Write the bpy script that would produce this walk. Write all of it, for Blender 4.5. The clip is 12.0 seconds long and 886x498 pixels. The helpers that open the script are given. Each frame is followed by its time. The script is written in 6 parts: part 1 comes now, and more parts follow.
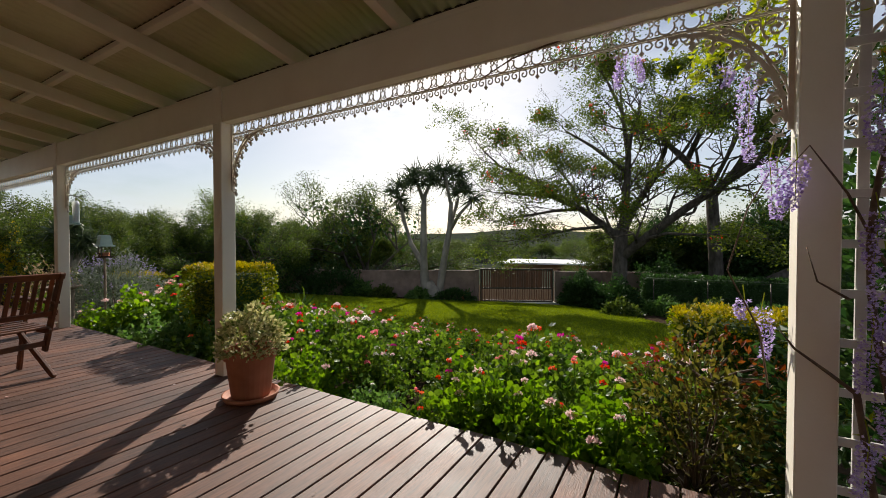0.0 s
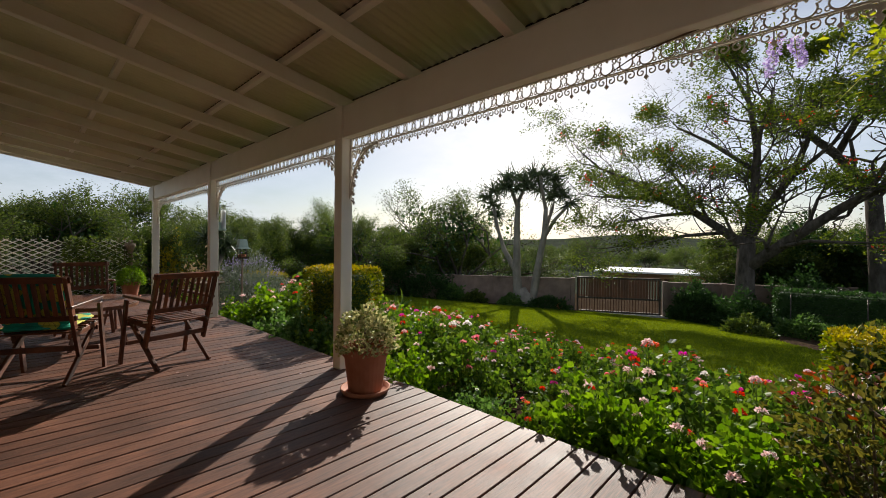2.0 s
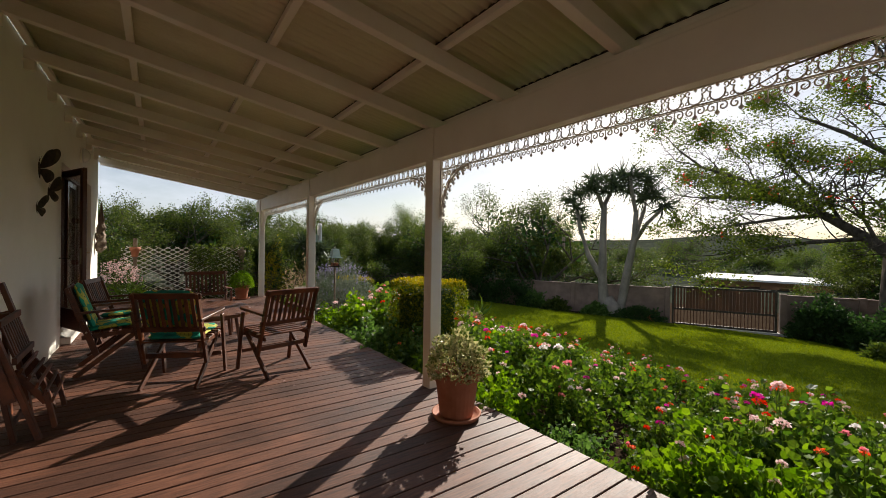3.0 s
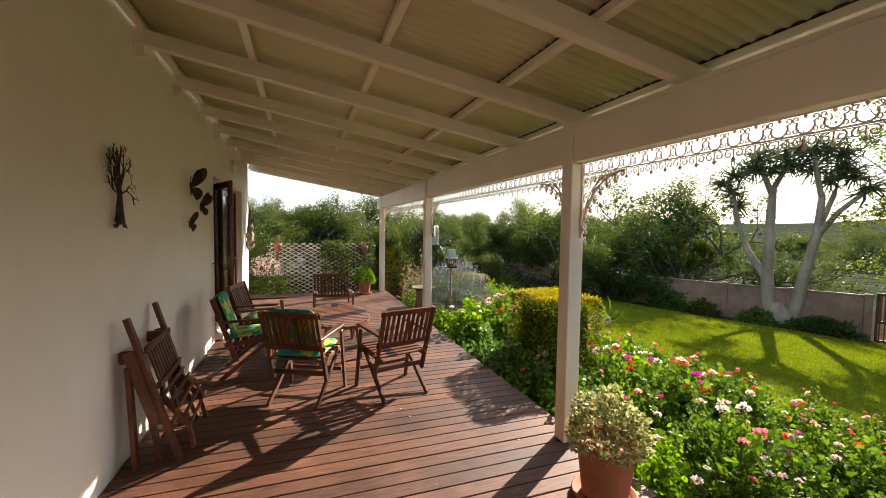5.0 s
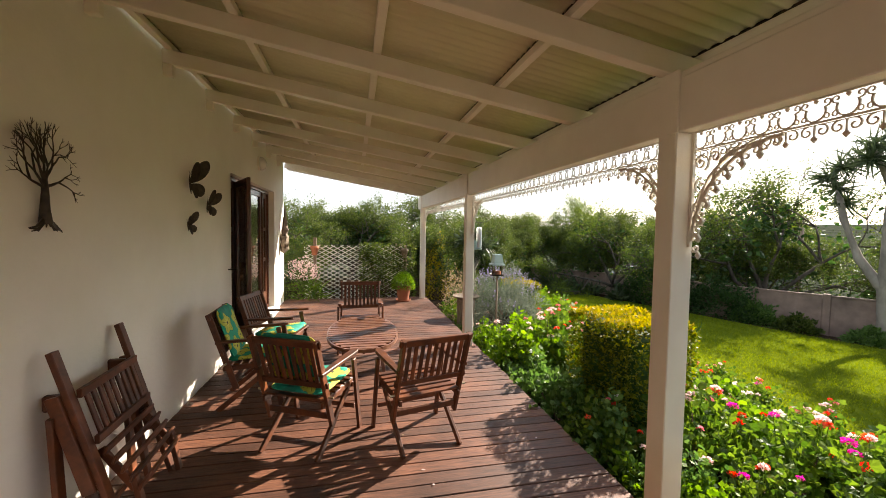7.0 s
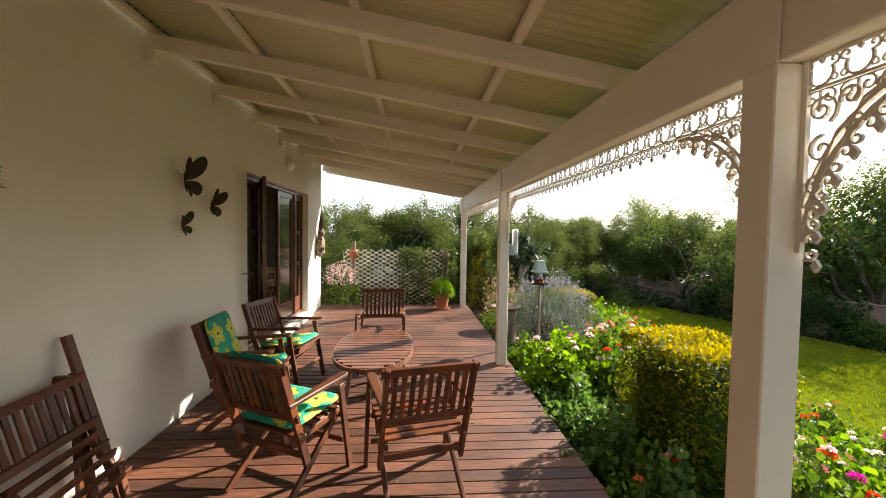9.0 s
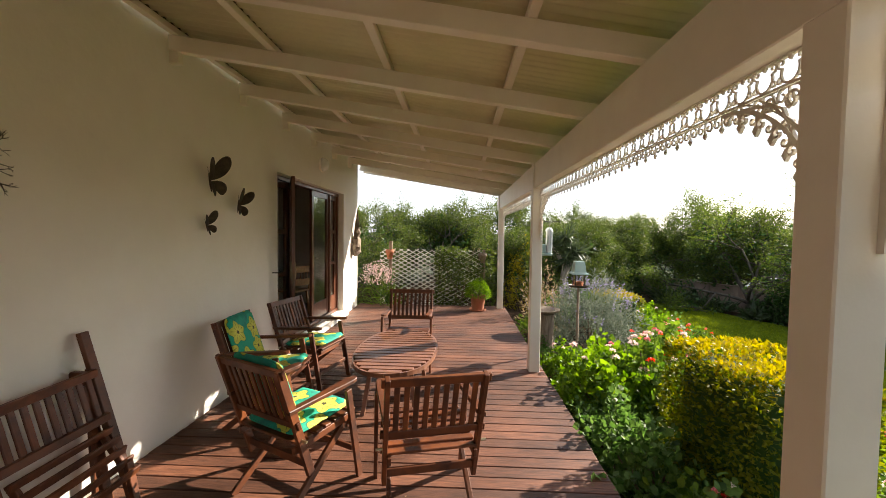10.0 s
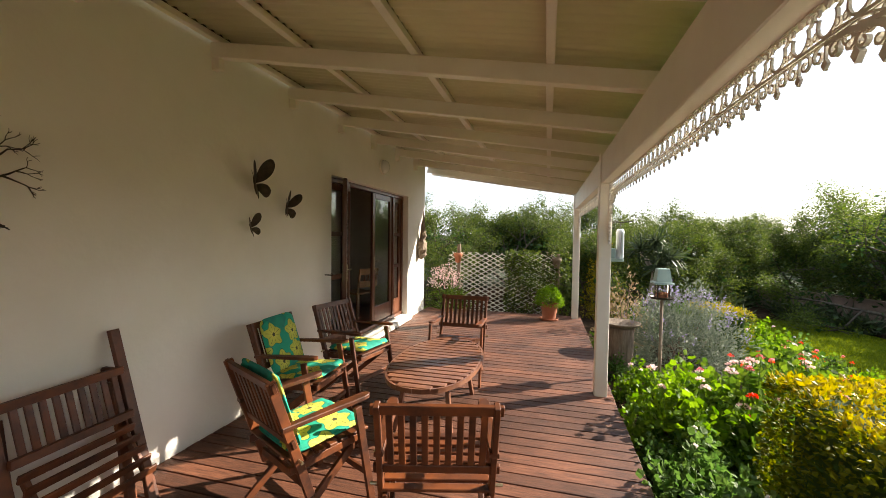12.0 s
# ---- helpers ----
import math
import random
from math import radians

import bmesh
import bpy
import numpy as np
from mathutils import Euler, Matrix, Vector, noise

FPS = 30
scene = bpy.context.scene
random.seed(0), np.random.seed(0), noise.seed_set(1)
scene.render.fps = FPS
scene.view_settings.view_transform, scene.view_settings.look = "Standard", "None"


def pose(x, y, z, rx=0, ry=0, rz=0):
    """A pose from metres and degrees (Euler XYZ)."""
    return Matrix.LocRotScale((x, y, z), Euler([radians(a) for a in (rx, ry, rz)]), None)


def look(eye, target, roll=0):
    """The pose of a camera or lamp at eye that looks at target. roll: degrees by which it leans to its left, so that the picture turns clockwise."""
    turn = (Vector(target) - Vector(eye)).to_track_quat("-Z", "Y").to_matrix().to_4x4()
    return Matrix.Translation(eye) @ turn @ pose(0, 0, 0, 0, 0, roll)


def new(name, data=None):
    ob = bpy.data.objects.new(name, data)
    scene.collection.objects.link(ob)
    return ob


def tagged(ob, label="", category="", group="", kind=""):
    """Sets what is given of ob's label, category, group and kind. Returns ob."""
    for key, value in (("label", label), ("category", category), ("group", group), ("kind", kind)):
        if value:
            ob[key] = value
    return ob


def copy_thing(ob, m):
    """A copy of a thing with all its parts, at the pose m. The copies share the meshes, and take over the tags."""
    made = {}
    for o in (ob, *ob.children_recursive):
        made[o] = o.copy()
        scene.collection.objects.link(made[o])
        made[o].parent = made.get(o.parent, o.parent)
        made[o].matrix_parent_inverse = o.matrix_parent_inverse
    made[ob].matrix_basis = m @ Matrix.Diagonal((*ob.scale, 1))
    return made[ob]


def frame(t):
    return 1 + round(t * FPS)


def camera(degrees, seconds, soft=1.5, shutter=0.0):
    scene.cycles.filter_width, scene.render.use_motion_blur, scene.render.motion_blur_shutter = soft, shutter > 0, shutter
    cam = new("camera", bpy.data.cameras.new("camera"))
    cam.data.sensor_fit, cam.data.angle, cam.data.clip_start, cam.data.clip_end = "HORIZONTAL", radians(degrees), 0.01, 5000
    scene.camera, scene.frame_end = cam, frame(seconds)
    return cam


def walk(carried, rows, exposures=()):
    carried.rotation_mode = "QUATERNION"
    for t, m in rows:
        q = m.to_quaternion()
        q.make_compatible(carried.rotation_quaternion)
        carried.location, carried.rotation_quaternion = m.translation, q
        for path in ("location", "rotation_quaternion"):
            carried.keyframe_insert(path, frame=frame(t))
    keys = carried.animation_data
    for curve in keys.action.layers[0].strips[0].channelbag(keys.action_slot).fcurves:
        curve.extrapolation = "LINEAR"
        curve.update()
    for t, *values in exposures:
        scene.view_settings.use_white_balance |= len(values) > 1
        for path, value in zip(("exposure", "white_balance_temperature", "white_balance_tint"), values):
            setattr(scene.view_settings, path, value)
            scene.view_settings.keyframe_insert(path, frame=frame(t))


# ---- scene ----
cam = camera(96.4, 12.0, soft=0.9)
PATH = [
    (0, (0.479, 0.228, 1.118), (-0.529, 1.956, 1.081), 0.0),
    (0.5, (0.46, 0.218, 1.106), (-0.619, 1.901, 1.085), 0.2),
    (1, (0.451, 0.201, 1.102), (-0.73, 1.815, 1.088), 0.4),
    (1.5, (0.419, 0.181, 1.119), (-0.853, 1.725, 1.099), 0.5),
    (2, (0.381, 0.153, 1.124), (-0.988, 1.611, 1.112), 0.6),
    (2.5, (0.339, 0.131, 1.151), (-1.148, 1.468, 1.14), 0.8),
    (3, (0.254, 0.097, 1.31), (-1.367, 1.268, 1.295), 0.9),
    (3.5, (0.156, 0.077, 1.5), (-1.58, 1.071, 1.474), 1.1),
    (5.5, (-0.516, 0.354, 1.616), (-2.42, 0.957, 1.51), 0.9),
    (6, (-0.736, 0.424, 1.634), (-2.661, 0.958, 1.538), 1.1),
    (6.5, (-0.915, 0.507, 1.616), (-2.853, 0.99, 1.514), 0.9),
    (7, (-1.114, 0.634, 1.617), (-3.063, 1.069, 1.519), 0.9),
    (9, (-1.652, 1.094, 1.589), (-3.645, 1.243, 1.512), 0.9),
    (9.5, (-1.739, 1.195, 1.593), (-3.737, 1.229, 1.519), 0.8),
    (10, (-1.84, 1.306, 1.582), (-3.837, 1.225, 1.501), 0.8),
    (10.5, (-1.971, 1.407, 1.589), (-3.96, 1.213, 1.508), 0.8),
    (11, (-2.082, 1.477, 1.585), (-4.056, 1.17, 1.506), 0.9),
    (11.5, (-2.157, 1.571, 1.575), (-4.113, 1.162, 1.502), 0.9),
    (12, (-2.23, 1.645, 1.575), (-4.163, 1.137, 1.505), 0.8),
]
EXPOSURES = [(0.0, 0.42, 6500, 11), (2.0, 0.42, 6500, 11), (3.0, 0.54, 6650, 12), (3.7, 0.80, 6800, 13), (5.5, 1.70, 6950, 13), (7.0, 1.75, 6950, 13), (9.0, 1.72, 6900, 13), (12.0, 1.68, 6850, 12)]
walk(cam, [(t, look(eye, target, roll)) for t, eye, target, roll in PATH], EXPOSURES)

# ---- world, sun ----
SUN_DIR = Vector((-0.53, 0.85, 0)).normalized()          # towards the sun, on the plan
SUN_EL = radians(28.5)
world = bpy.data.worlds.new("sky")
scene.world = world
world.use_nodes = True
wn = world.node_tree.nodes
sky = wn.new("ShaderNodeTexSky")
sky.sky_type = "NISHITA"
sky.sun_disc = False
sky.sun_elevation = SUN_EL
sky.sun_rotation = math.atan2(SUN_DIR.x, SUN_DIR.y)
sky.air_density, sky.dust_density, sky.ozone_density = 1.0, 1.0, 1.5
wn["Background"].inputs["Strength"].default_value = 0.064
wl = world.node_tree.links
wco, wmap, wno = wn.new("ShaderNodeTexCoord"), wn.new("ShaderNodeMapping"), wn.new("ShaderNodeTexNoise")      # thin high cloud all over the sky
wmap.inputs["Scale"].default_value = (1.2, 1.2, 3.6)
wno.inputs["Scale"].default_value, wno.inputs["Detail"].default_value, wno.inputs["Roughness"].default_value = 2.0, 7, 0.6
wr = wn.new("ShaderNodeMapRange")
wr.inputs["From Min"].default_value, wr.inputs["From Max"].default_value, wr.inputs["To Max"].default_value = 0.34, 0.70, 0.85
wmx = wn.new("ShaderNodeMix")
wmx.data_type = "RGBA"
wmx.inputs["B"].default_value = (9.2, 10.0, 11.2, 1)
wl.new(wco.outputs["Generated"], wmap.inputs["Vector"])
wl.new(wmap.outputs[0], wno.inputs["Vector"])
wl.new(wno.outputs["Fac"], wr.inputs["Value"])
wl.new(wr.outputs[0], wmx.inputs["Factor"])
wl.new(sky.outputs[0], wmx.inputs["A"])
wl.new(wmx.outputs["Result"], wn["Background"].inputs["Color"])
sun_data = bpy.data.lights.new("sun", "SUN")
sun_data.energy, sun_data.angle, sun_data.color = 5.0, radians(0.6), (1.0, 0.93, 0.82)
sun = new("sun", sun_data)
to_sun = SUN_DIR * math.cos(SUN_EL) + Vector((0, 0, math.sin(SUN_EL)))
sun.matrix_world = look((0, 0, 30), Vector((0, 0, 30)) - to_sun)

# ---- materials ----
def nodes_of(name):
    m = bpy.data.materials.new(name)
    m.use_nodes = True
    t = m.node_tree
    return m, t, t.nodes["Principled BSDF"], t.nodes["Material Output"]


def ramp(t, a, b, lo=0.3, hi=0.7):
    r = t.nodes.new("ShaderNodeValToRGB")
    r.color_ramp.elements[0].position, r.color_ramp.elements[1].position = lo, hi
    r.color_ramp.elements[0].color, r.color_ramp.elements[1].color = (*a, 1), (*b, 1)
    return r


def surface(name, a, b, rough=0.6, scale=6.0, stretch=(1, 1, 1), bump=0.2, fine=60.0, metal=0.0, rand=0.0, world_space=True, rough2=None, dirt=0.25, dist=0.004):
    """Two-scale variation between colours a and b, grain stretched along an axis, fine bump, random shade per object."""
    m, t, p, out = nodes_of(name)
    n, l = t.nodes, t.links
    if world_space:
        src = n.new("ShaderNodeNewGeometry").outputs["Position"]
    else:
        src = n.new("ShaderNodeTexCoord").outputs["Object"]
        info = n.new("ShaderNodeObjectInfo")
        add = n.new("ShaderNodeVectorMath")
        add.operation = "ADD"
        mul = n.new("ShaderNodeMath")
        mul.operation = "MULTIPLY"
        mul.inputs[1].default_value = 37.0
        l.new(info.outputs["Random"], mul.inputs[0])
        l.new(src, add.inputs[0])
        l.new(mul.outputs[0], add.inputs[1])
        src = add.outputs[0]
    mp = n.new("ShaderNodeMapping")
    mp.inputs["Scale"].default_value = stretch
    l.new(src, mp.inputs["Vector"])
    tex = n.new("ShaderNodeTexNoise")
    tex.inputs["Scale"].default_value, tex.inputs["Detail"].default_value, tex.inputs["Roughness"].default_value = scale, 6, 0.6
    l.new(mp.outputs[0], tex.inputs["Vector"])
    col = ramp(t, a, b)
    l.new(tex.outputs["Fac"], col.inputs["Fac"])
    big = n.new("ShaderNodeTexNoise")
    big.inputs["Scale"].default_value, big.inputs["Detail"].default_value = scale * 0.22, 4
    l.new(src, big.inputs["Vector"])
    mr = n.new("ShaderNodeMapRange")
    mr.inputs["From Min"].default_value, mr.inputs["From Max"].default_value = 0.3, 0.7
    mr.inputs["To Min"].default_value, mr.inputs["To Max"].default_value = 1 - dirt, 1 + dirt * 0.4
    l.new(big.outputs["Fac"], mr.inputs["Value"])
    hsv = n.new("ShaderNodeHueSaturation")
    l.new(col.outputs[0], hsv.inputs["Color"])
    if rand > 0:
        info2 = n.new("ShaderNodeObjectInfo")
        mr2 = n.new("ShaderNodeMapRange")
        mr2.inputs["To Min"].default_value, mr2.inputs["To Max"].default_value = 1 - rand, 1 + rand
        l.new(info2.outputs["Random"], mr2.inputs["Value"])
        mm = n.new("ShaderNodeMath")
        mm.operation = "MULTIPLY"
        l.new(mr.outputs[0], mm.inputs[0])
        l.new(mr2.outputs[0], mm.inputs[1])
        l.new(mm.outputs[0], hsv.inputs["Value"])
    else:
        l.new(mr.outputs[0], hsv.inputs["Value"])
    l.new(hsv.outputs[0], p.inputs["Base Color"])
    rr = n.new("ShaderNodeMapRange")
    rr.inputs["To Min"].default_value, rr.inputs["To Max"].default_value = rough, rough if rough2 is None else rough2
    l.new(big.outputs["Fac"], rr.inputs["Value"])
    l.new(rr.outputs[0], p.inputs["Roughness"])
    p.inputs["Metallic"].default_value = metal
    if rough >= 0.95:
        p.inputs["Specular IOR Level"].default_value = 0.0
    if bump > 0:
        ft = n.new("ShaderNodeTexNoise")
        ft.inputs["Scale"].default_value, ft.inputs["Detail"].default_value = fine, 5
        l.new(mp.outputs[0], ft.inputs["Vector"])
        bp = n.new("ShaderNodeBump")
        bp.inputs["Strength"].default_value, bp.inputs["Distance"].default_value = bump, dist
        l.new(ft.outputs["Fac"], bp.inputs["Height"])
        l.new(bp.outputs[0], p.inputs["Normal"])
    return m


def leafy(name, a, b, trans=0.45, rough=0.5, spec=0.22):
    """Leaf or petal: shade varies from piece to piece, and light passes through."""
    m, t, p, out = nodes_of(name)
    n, l = t.nodes, t.links
    g = n.new("ShaderNodeNewGeometry")
    r = ramp(t, a, b, 0.0, 1.0)
    l.new(g.outputs["Random Per Island"], r.inputs["Fac"])
    l.new(r.outputs[0], p.inputs["Base Color"])
    p.inputs["Roughness"].default_value = rough
    p.inputs["Specular IOR Level"].default_value = spec
    tr = n.new("ShaderNodeBsdfTranslucent")
    hs = n.new("ShaderNodeHueSaturation")
    hs.inputs["Saturation"].default_value, hs.inputs["Value"].default_value = 1.12, 1.5
    l.new(r.outputs[0], hs.inputs["Color"])
    l.new(hs.outputs[0], tr.inputs["Color"])
    mx = n.new("ShaderNodeMixShader")
    mx.inputs[0].default_value = trans
    l.new(p.outputs[0], mx.inputs[1])
    l.new(tr.outputs[0], mx.inputs[2])
    l.new(mx.outputs[0], out.inputs["Surface"])
    return m


def glassy(name):
    m, t, p, out = nodes_of(name)
    p.inputs["Base Color"].default_value = (0.9, 0.95, 0.93, 1)
    p.inputs["Roughness"].default_value = 0.02
    p.inputs["Transmission Weight"].default_value = 1.0
    p.inputs["IOR"].default_value = 1.45
    return m


PAINT = surface("cream_paint", (0.80, 0.745, 0.63), (0.87, 0.82, 0.71), 0.45, 3, bump=0.12, fine=90, dirt=0.10)
PLASTER = surface("white_plaster", (0.83, 0.80, 0.71), (0.88, 0.855, 0.775), 0.75, 2.2, bump=0.35, fine=26, dirt=0.06, dist=0.006)
SHEET = surface("painted_roof_sheet", (0.64, 0.60, 0.39), (0.72, 0.68, 0.46), 0.5, 2, bump=0.05, fine=40, dirt=0.15)
DECK = surface("oiled_deck_timber", (0.050, 0.018, 0.009), (0.18, 0.068, 0.034), 0.46, 9, (9, 0.7, 9), 0.6, 34, rand=0.34, rough2=0.74, dirt=0.45, dist=0.003)
SOIL = surface("dark_bed_soil", (0.035, 0.024, 0.016), (0.08, 0.056, 0.038), 0.95, 9, bump=0.8, fine=30, dist=0.03)
GRASS = surface("mown_lawn", (0.105, 0.15, 0.012), (0.18, 0.225, 0.02), 1.0, 2.2, bump=1.0, fine=120, dirt=0.3, dist=0.03)
# greyed and lightened a little: some distance haze is put into this colour
SCRUB = surface("far_scrub", (0.028, 0.036, 0.028), (0.070, 0.078, 0.054), 0.95, 0.11, bump=0.6, fine=0.4, dist=2.0)
TEAK = surface("stained_chair_timber", (0.034, 0.010, 0.004), (0.19, 0.052, 0.012), 0.38, 7, (1, 1, 1), 0.2, 45, rand=0.3, world_space=False, rough2=0.58, dist=0.002)
DOORWOOD = surface("varnished_door_timber", (0.075, 0.026, 0.014), (0.16, 0.06, 0.03), 0.3, 5, (6, 6, 0.6), 0.15, 30, dist=0.002)
TERRA = surface("terracotta", (0.36, 0.115, 0.05), (0.47, 0.17, 0.085), 0.75, 7, bump=0.15, fine=70, dirt=0.3, world_space=False)
IRON = surface("dark_iron", (0.035, 0.03, 0.027), (0.10, 0.075, 0.055), 0.55, 14, bump=0.3, fine=60, metal=0.6, world_space=False)
LACE = surface("painted_cast_iron", (0.70, 0.66, 0.57), (0.78, 0.74, 0.66), 0.5, 20, bump=0.15, fine=90, dirt=0.2)
BARK = surface("grey_bark", (0.05, 0.043, 0.036), (0.15, 0.13, 0.11), 0.95, 8, (1, 1, 0.4), 0.8, 22, dist=0.03)
ALOEBARK = surface("pale_aloe_bark", (0.20, 0.175, 0.14), (0.34, 0.30, 0.245), 0.85, 5, (1, 1, 0.5), 0.5, 18, dist=0.02)
TWIG = surface("brown_vine_wood", (0.085, 0.055, 0.035), (0.20, 0.14, 0.09), 0.85, 22, bump=0.5, fine=60, world_space=False)
RENDERW = surface("weathered_pink_render", (0.19, 0.13, 0.10), (0.29, 0.205, 0.16), 0.9, 3.5, bump=0.5, fine=24, dirt=0.4, dist=0.01)
GATEWOOD = surface("brown_gate_timber", (0.09, 0.032, 0.013), (0.18, 0.066, 0.027), 0.6, 10, (8, 8, 1), 0.2, 40, rand=0.2)
STONE = surface("pale_concrete", (0.42, 0.40, 0.36), (0.55, 0.52, 0.47), 0.85, 8, bump=0.4, fine=50)
LOG = surface("old_log", (0.14, 0.10, 0.07), (0.30, 0.235, 0.17), 0.9, 9, (6, 6, 0.7), 0.8, 20, world_space=False, dist=0.012)
GREENPAINT = surface("pale_green_metal", (0.28, 0.40, 0.37), (0.36, 0.48, 0.44), 0.4, 9, bump=0.1, world_space=False)
PALEPIPE = surface("pale_blue_plastic", (0.52, 0.58, 0.63), (0.62, 0.67, 0.70), 0.4, 9, bump=0.05, world_space=False)
WHITEWOOD = surface("white_lattice_paint", (0.66, 0.64, 0.60), (0.78, 0.76, 0.72), 0.6, 12, bump=0.2, fine=60)
ROOFWHITE = surface("white_sheet_roof", (0.72, 0.72, 0.70), (0.80, 0.80, 0.78), 0.5, 1, bump=0.1)
ORANGEWALL = surface("orange_house_wall", (0.50, 0.25, 0.12), (0.58, 0.32, 0.17), 0.85, 1, bump=0.1)
# brown wall colour, kept dark so that it carries part of the room's dimness
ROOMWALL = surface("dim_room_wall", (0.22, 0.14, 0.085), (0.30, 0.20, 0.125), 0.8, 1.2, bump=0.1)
TABLEWOOD = surface("weathered_table_timber", (0.10, 0.036, 0.018), (0.24, 0.105, 0.058), 0.28, 7, (1, 1, 1), 0.2, 45, rand=0.2, world_space=False, rough2=0.42, dist=0.002)
PALEWOOD = surface("pale_pine", (0.42, 0.25, 0.12), (0.55, 0.35, 0.18), 0.45, 6, (6, 1, 6), 0.1, 40, world_space=False)
STEEL = surface("worn_brass", (0.40, 0.33, 0.20), (0.52, 0.45, 0.30), 0.35, 20, bump=0.05, metal=0.9, world_space=False)
OPAL = surface("opal_lamp_glass", (0.78, 0.77, 0.72), (0.84, 0.83, 0.79), 0.25, 4, bump=0.0)
GLASS = glassy("window_glass")
CARPAINT = surface("silver_car_paint", (0.55, 0.56, 0.57), (0.62, 0.63, 0.64), 0.25, 2, bump=0.0, metal=0.3)
GLASSDARK = surface("dark_car_window", (0.02, 0.022, 0.025), (0.03, 0.032, 0.035), 0.06, 2, bump=0.0)

L_GERA = leafy("geranium_leaf", (0.042, 0.090, 0.014), (0.165, 0.245, 0.036), 0.40)
L_FRESH = leafy("fresh_bright_leaf", (0.060, 0.125, 0.014), (0.19, 0.30, 0.036), 0.45)
L_GRASS = leafy("grass_blade", (0.10, 0.14, 0.010), (0.21, 0.25, 0.022), 0.42, 0.9, 0.05)
L_SAGE = leafy("soft_grey_green_leaf", (0.045, 0.10, 0.022), (0.13, 0.215, 0.055), 0.40)
L_GOLD = leafy("golden_privet_leaf", (0.20, 0.18, 0.010), (0.44, 0.34, 0.018), 0.32)
L_PRIV = leafy("privet_leaf", (0.052, 0.088, 0.009), (0.21, 0.22, 0.016), 0.42)
L_VARI = leafy("variegated_leaf", (0.11, 0.16, 0.03), (0.66, 0.60, 0.33), 0.3)
L_TREE = leafy("olive_green_tree_leaf", (0.026, 0.048, 0.010), (0.115, 0.15, 0.028), 0.38)
L_SPREAD = leafy("fresh_green_tree_leaf", (0.040, 0.066, 0.012), (0.14, 0.19, 0.034), 0.42)
# also fills hedge cores and tree crowns, where its dark tone imitates inner shade
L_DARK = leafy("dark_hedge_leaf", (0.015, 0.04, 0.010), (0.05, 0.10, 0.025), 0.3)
L_CORAL = leafy("coral_tree_leaf", (0.040, 0.068, 0.012), (0.15, 0.19, 0.028), 0.45)
L_ALOE = leafy("aloe_leaf", (0.030, 0.048, 0.022), (0.075, 0.10, 0.045), 0.2)
L_SILV = leafy("silver_lavender_leaf", (0.09, 0.115, 0.085), (0.22, 0.25, 0.19), 0.3)
L_RED = leafy("bronze_shrub_leaf", (0.035, 0.05, 0.012), (0.15, 0.13, 0.028), 0.4)
L_REDTIP = leafy("red_shoot_leaf", (0.14, 0.035, 0.014), (0.22, 0.08, 0.03), 0.35)
L_LIME = leafy("lime_vine_leaf", (0.20, 0.26, 0.02), (0.36, 0.38, 0.05), 0.5)
L_DRY = leafy("dry_brown_leaf", (0.20, 0.14, 0.08), (0.36, 0.28, 0.17), 0.3)
P_RED = leafy("red_petal", (0.60, 0.03, 0.02), (0.80, 0.09, 0.05), 0.4)
P_CORAL = leafy("coral_petal", (0.72, 0.12, 0.06), (0.84, 0.24, 0.14), 0.4)
P_PINK = leafy("pink_petal", (0.70, 0.16, 0.22), (0.82, 0.36, 0.40), 0.4)
P_MAG = leafy("magenta_petal", (0.55, 0.03, 0.28), (0.75, 0.10, 0.42), 0.4)
P_WHITE = leafy("white_petal", (0.72, 0.66, 0.64), (0.84, 0.80, 0.80), 0.4)
P_BLUSH = leafy("blush_petal", (0.70, 0.48, 0.48), (0.82, 0.66, 0.64), 0.4)
P_LILAC = leafy("lilac_petal", (0.30, 0.21, 0.50), (0.72, 0.64, 0.82), 0.4)
P_LAV = leafy("lavender_spike", (0.20, 0.17, 0.30), (0.33, 0.29, 0.44), 0.3)


# ---- mesh helpers ----
def link_mesh(name, verts, faces, mats, parent=None, smooth=False, index=None):
    me = bpy.data.meshes.new(name)
    me.from_pydata([tuple(v) for v in verts] if not isinstance(verts, np.ndarray) else verts.tolist(), [], faces if not isinstance(faces, np.ndarray) else faces.tolist())
    for m in (mats if isinstance(mats, (list, tuple)) else [mats]):
        me.materials.append(m)
    if index is not None:
        me.polygons.foreach_set("material_index", np.asarray(index, dtype=np.int32))
    if smooth:
        me.polygons.foreach_set("use_smooth", [True] * len(me.polygons))
    me.update()
    ob = new(name, me)
    if parent is not None:
        ob.parent = parent
    return ob


def part(name, bm, material, parent=None, label="", smooth=False):
    me = bpy.data.meshes.new(name)
    bm.normal_update()
    bm.to_mesh(me)
    bm.free()
    me.materials.append(material)
    if smooth:
        me.polygons.foreach_set("use_smooth", [True] * len(me.polygons))
    ob = new(name, me)
    if parent is not None:
        ob.parent = parent
    return tagged(ob, label) if label else ob


def empty(name, m=None, label="", category="", group="", kind=""):
    e = new(name)
    e.empty_display_size = 0.1
    if m is not None:
        e.matrix_basis = m
    return tagged(e, label, category, group, kind)


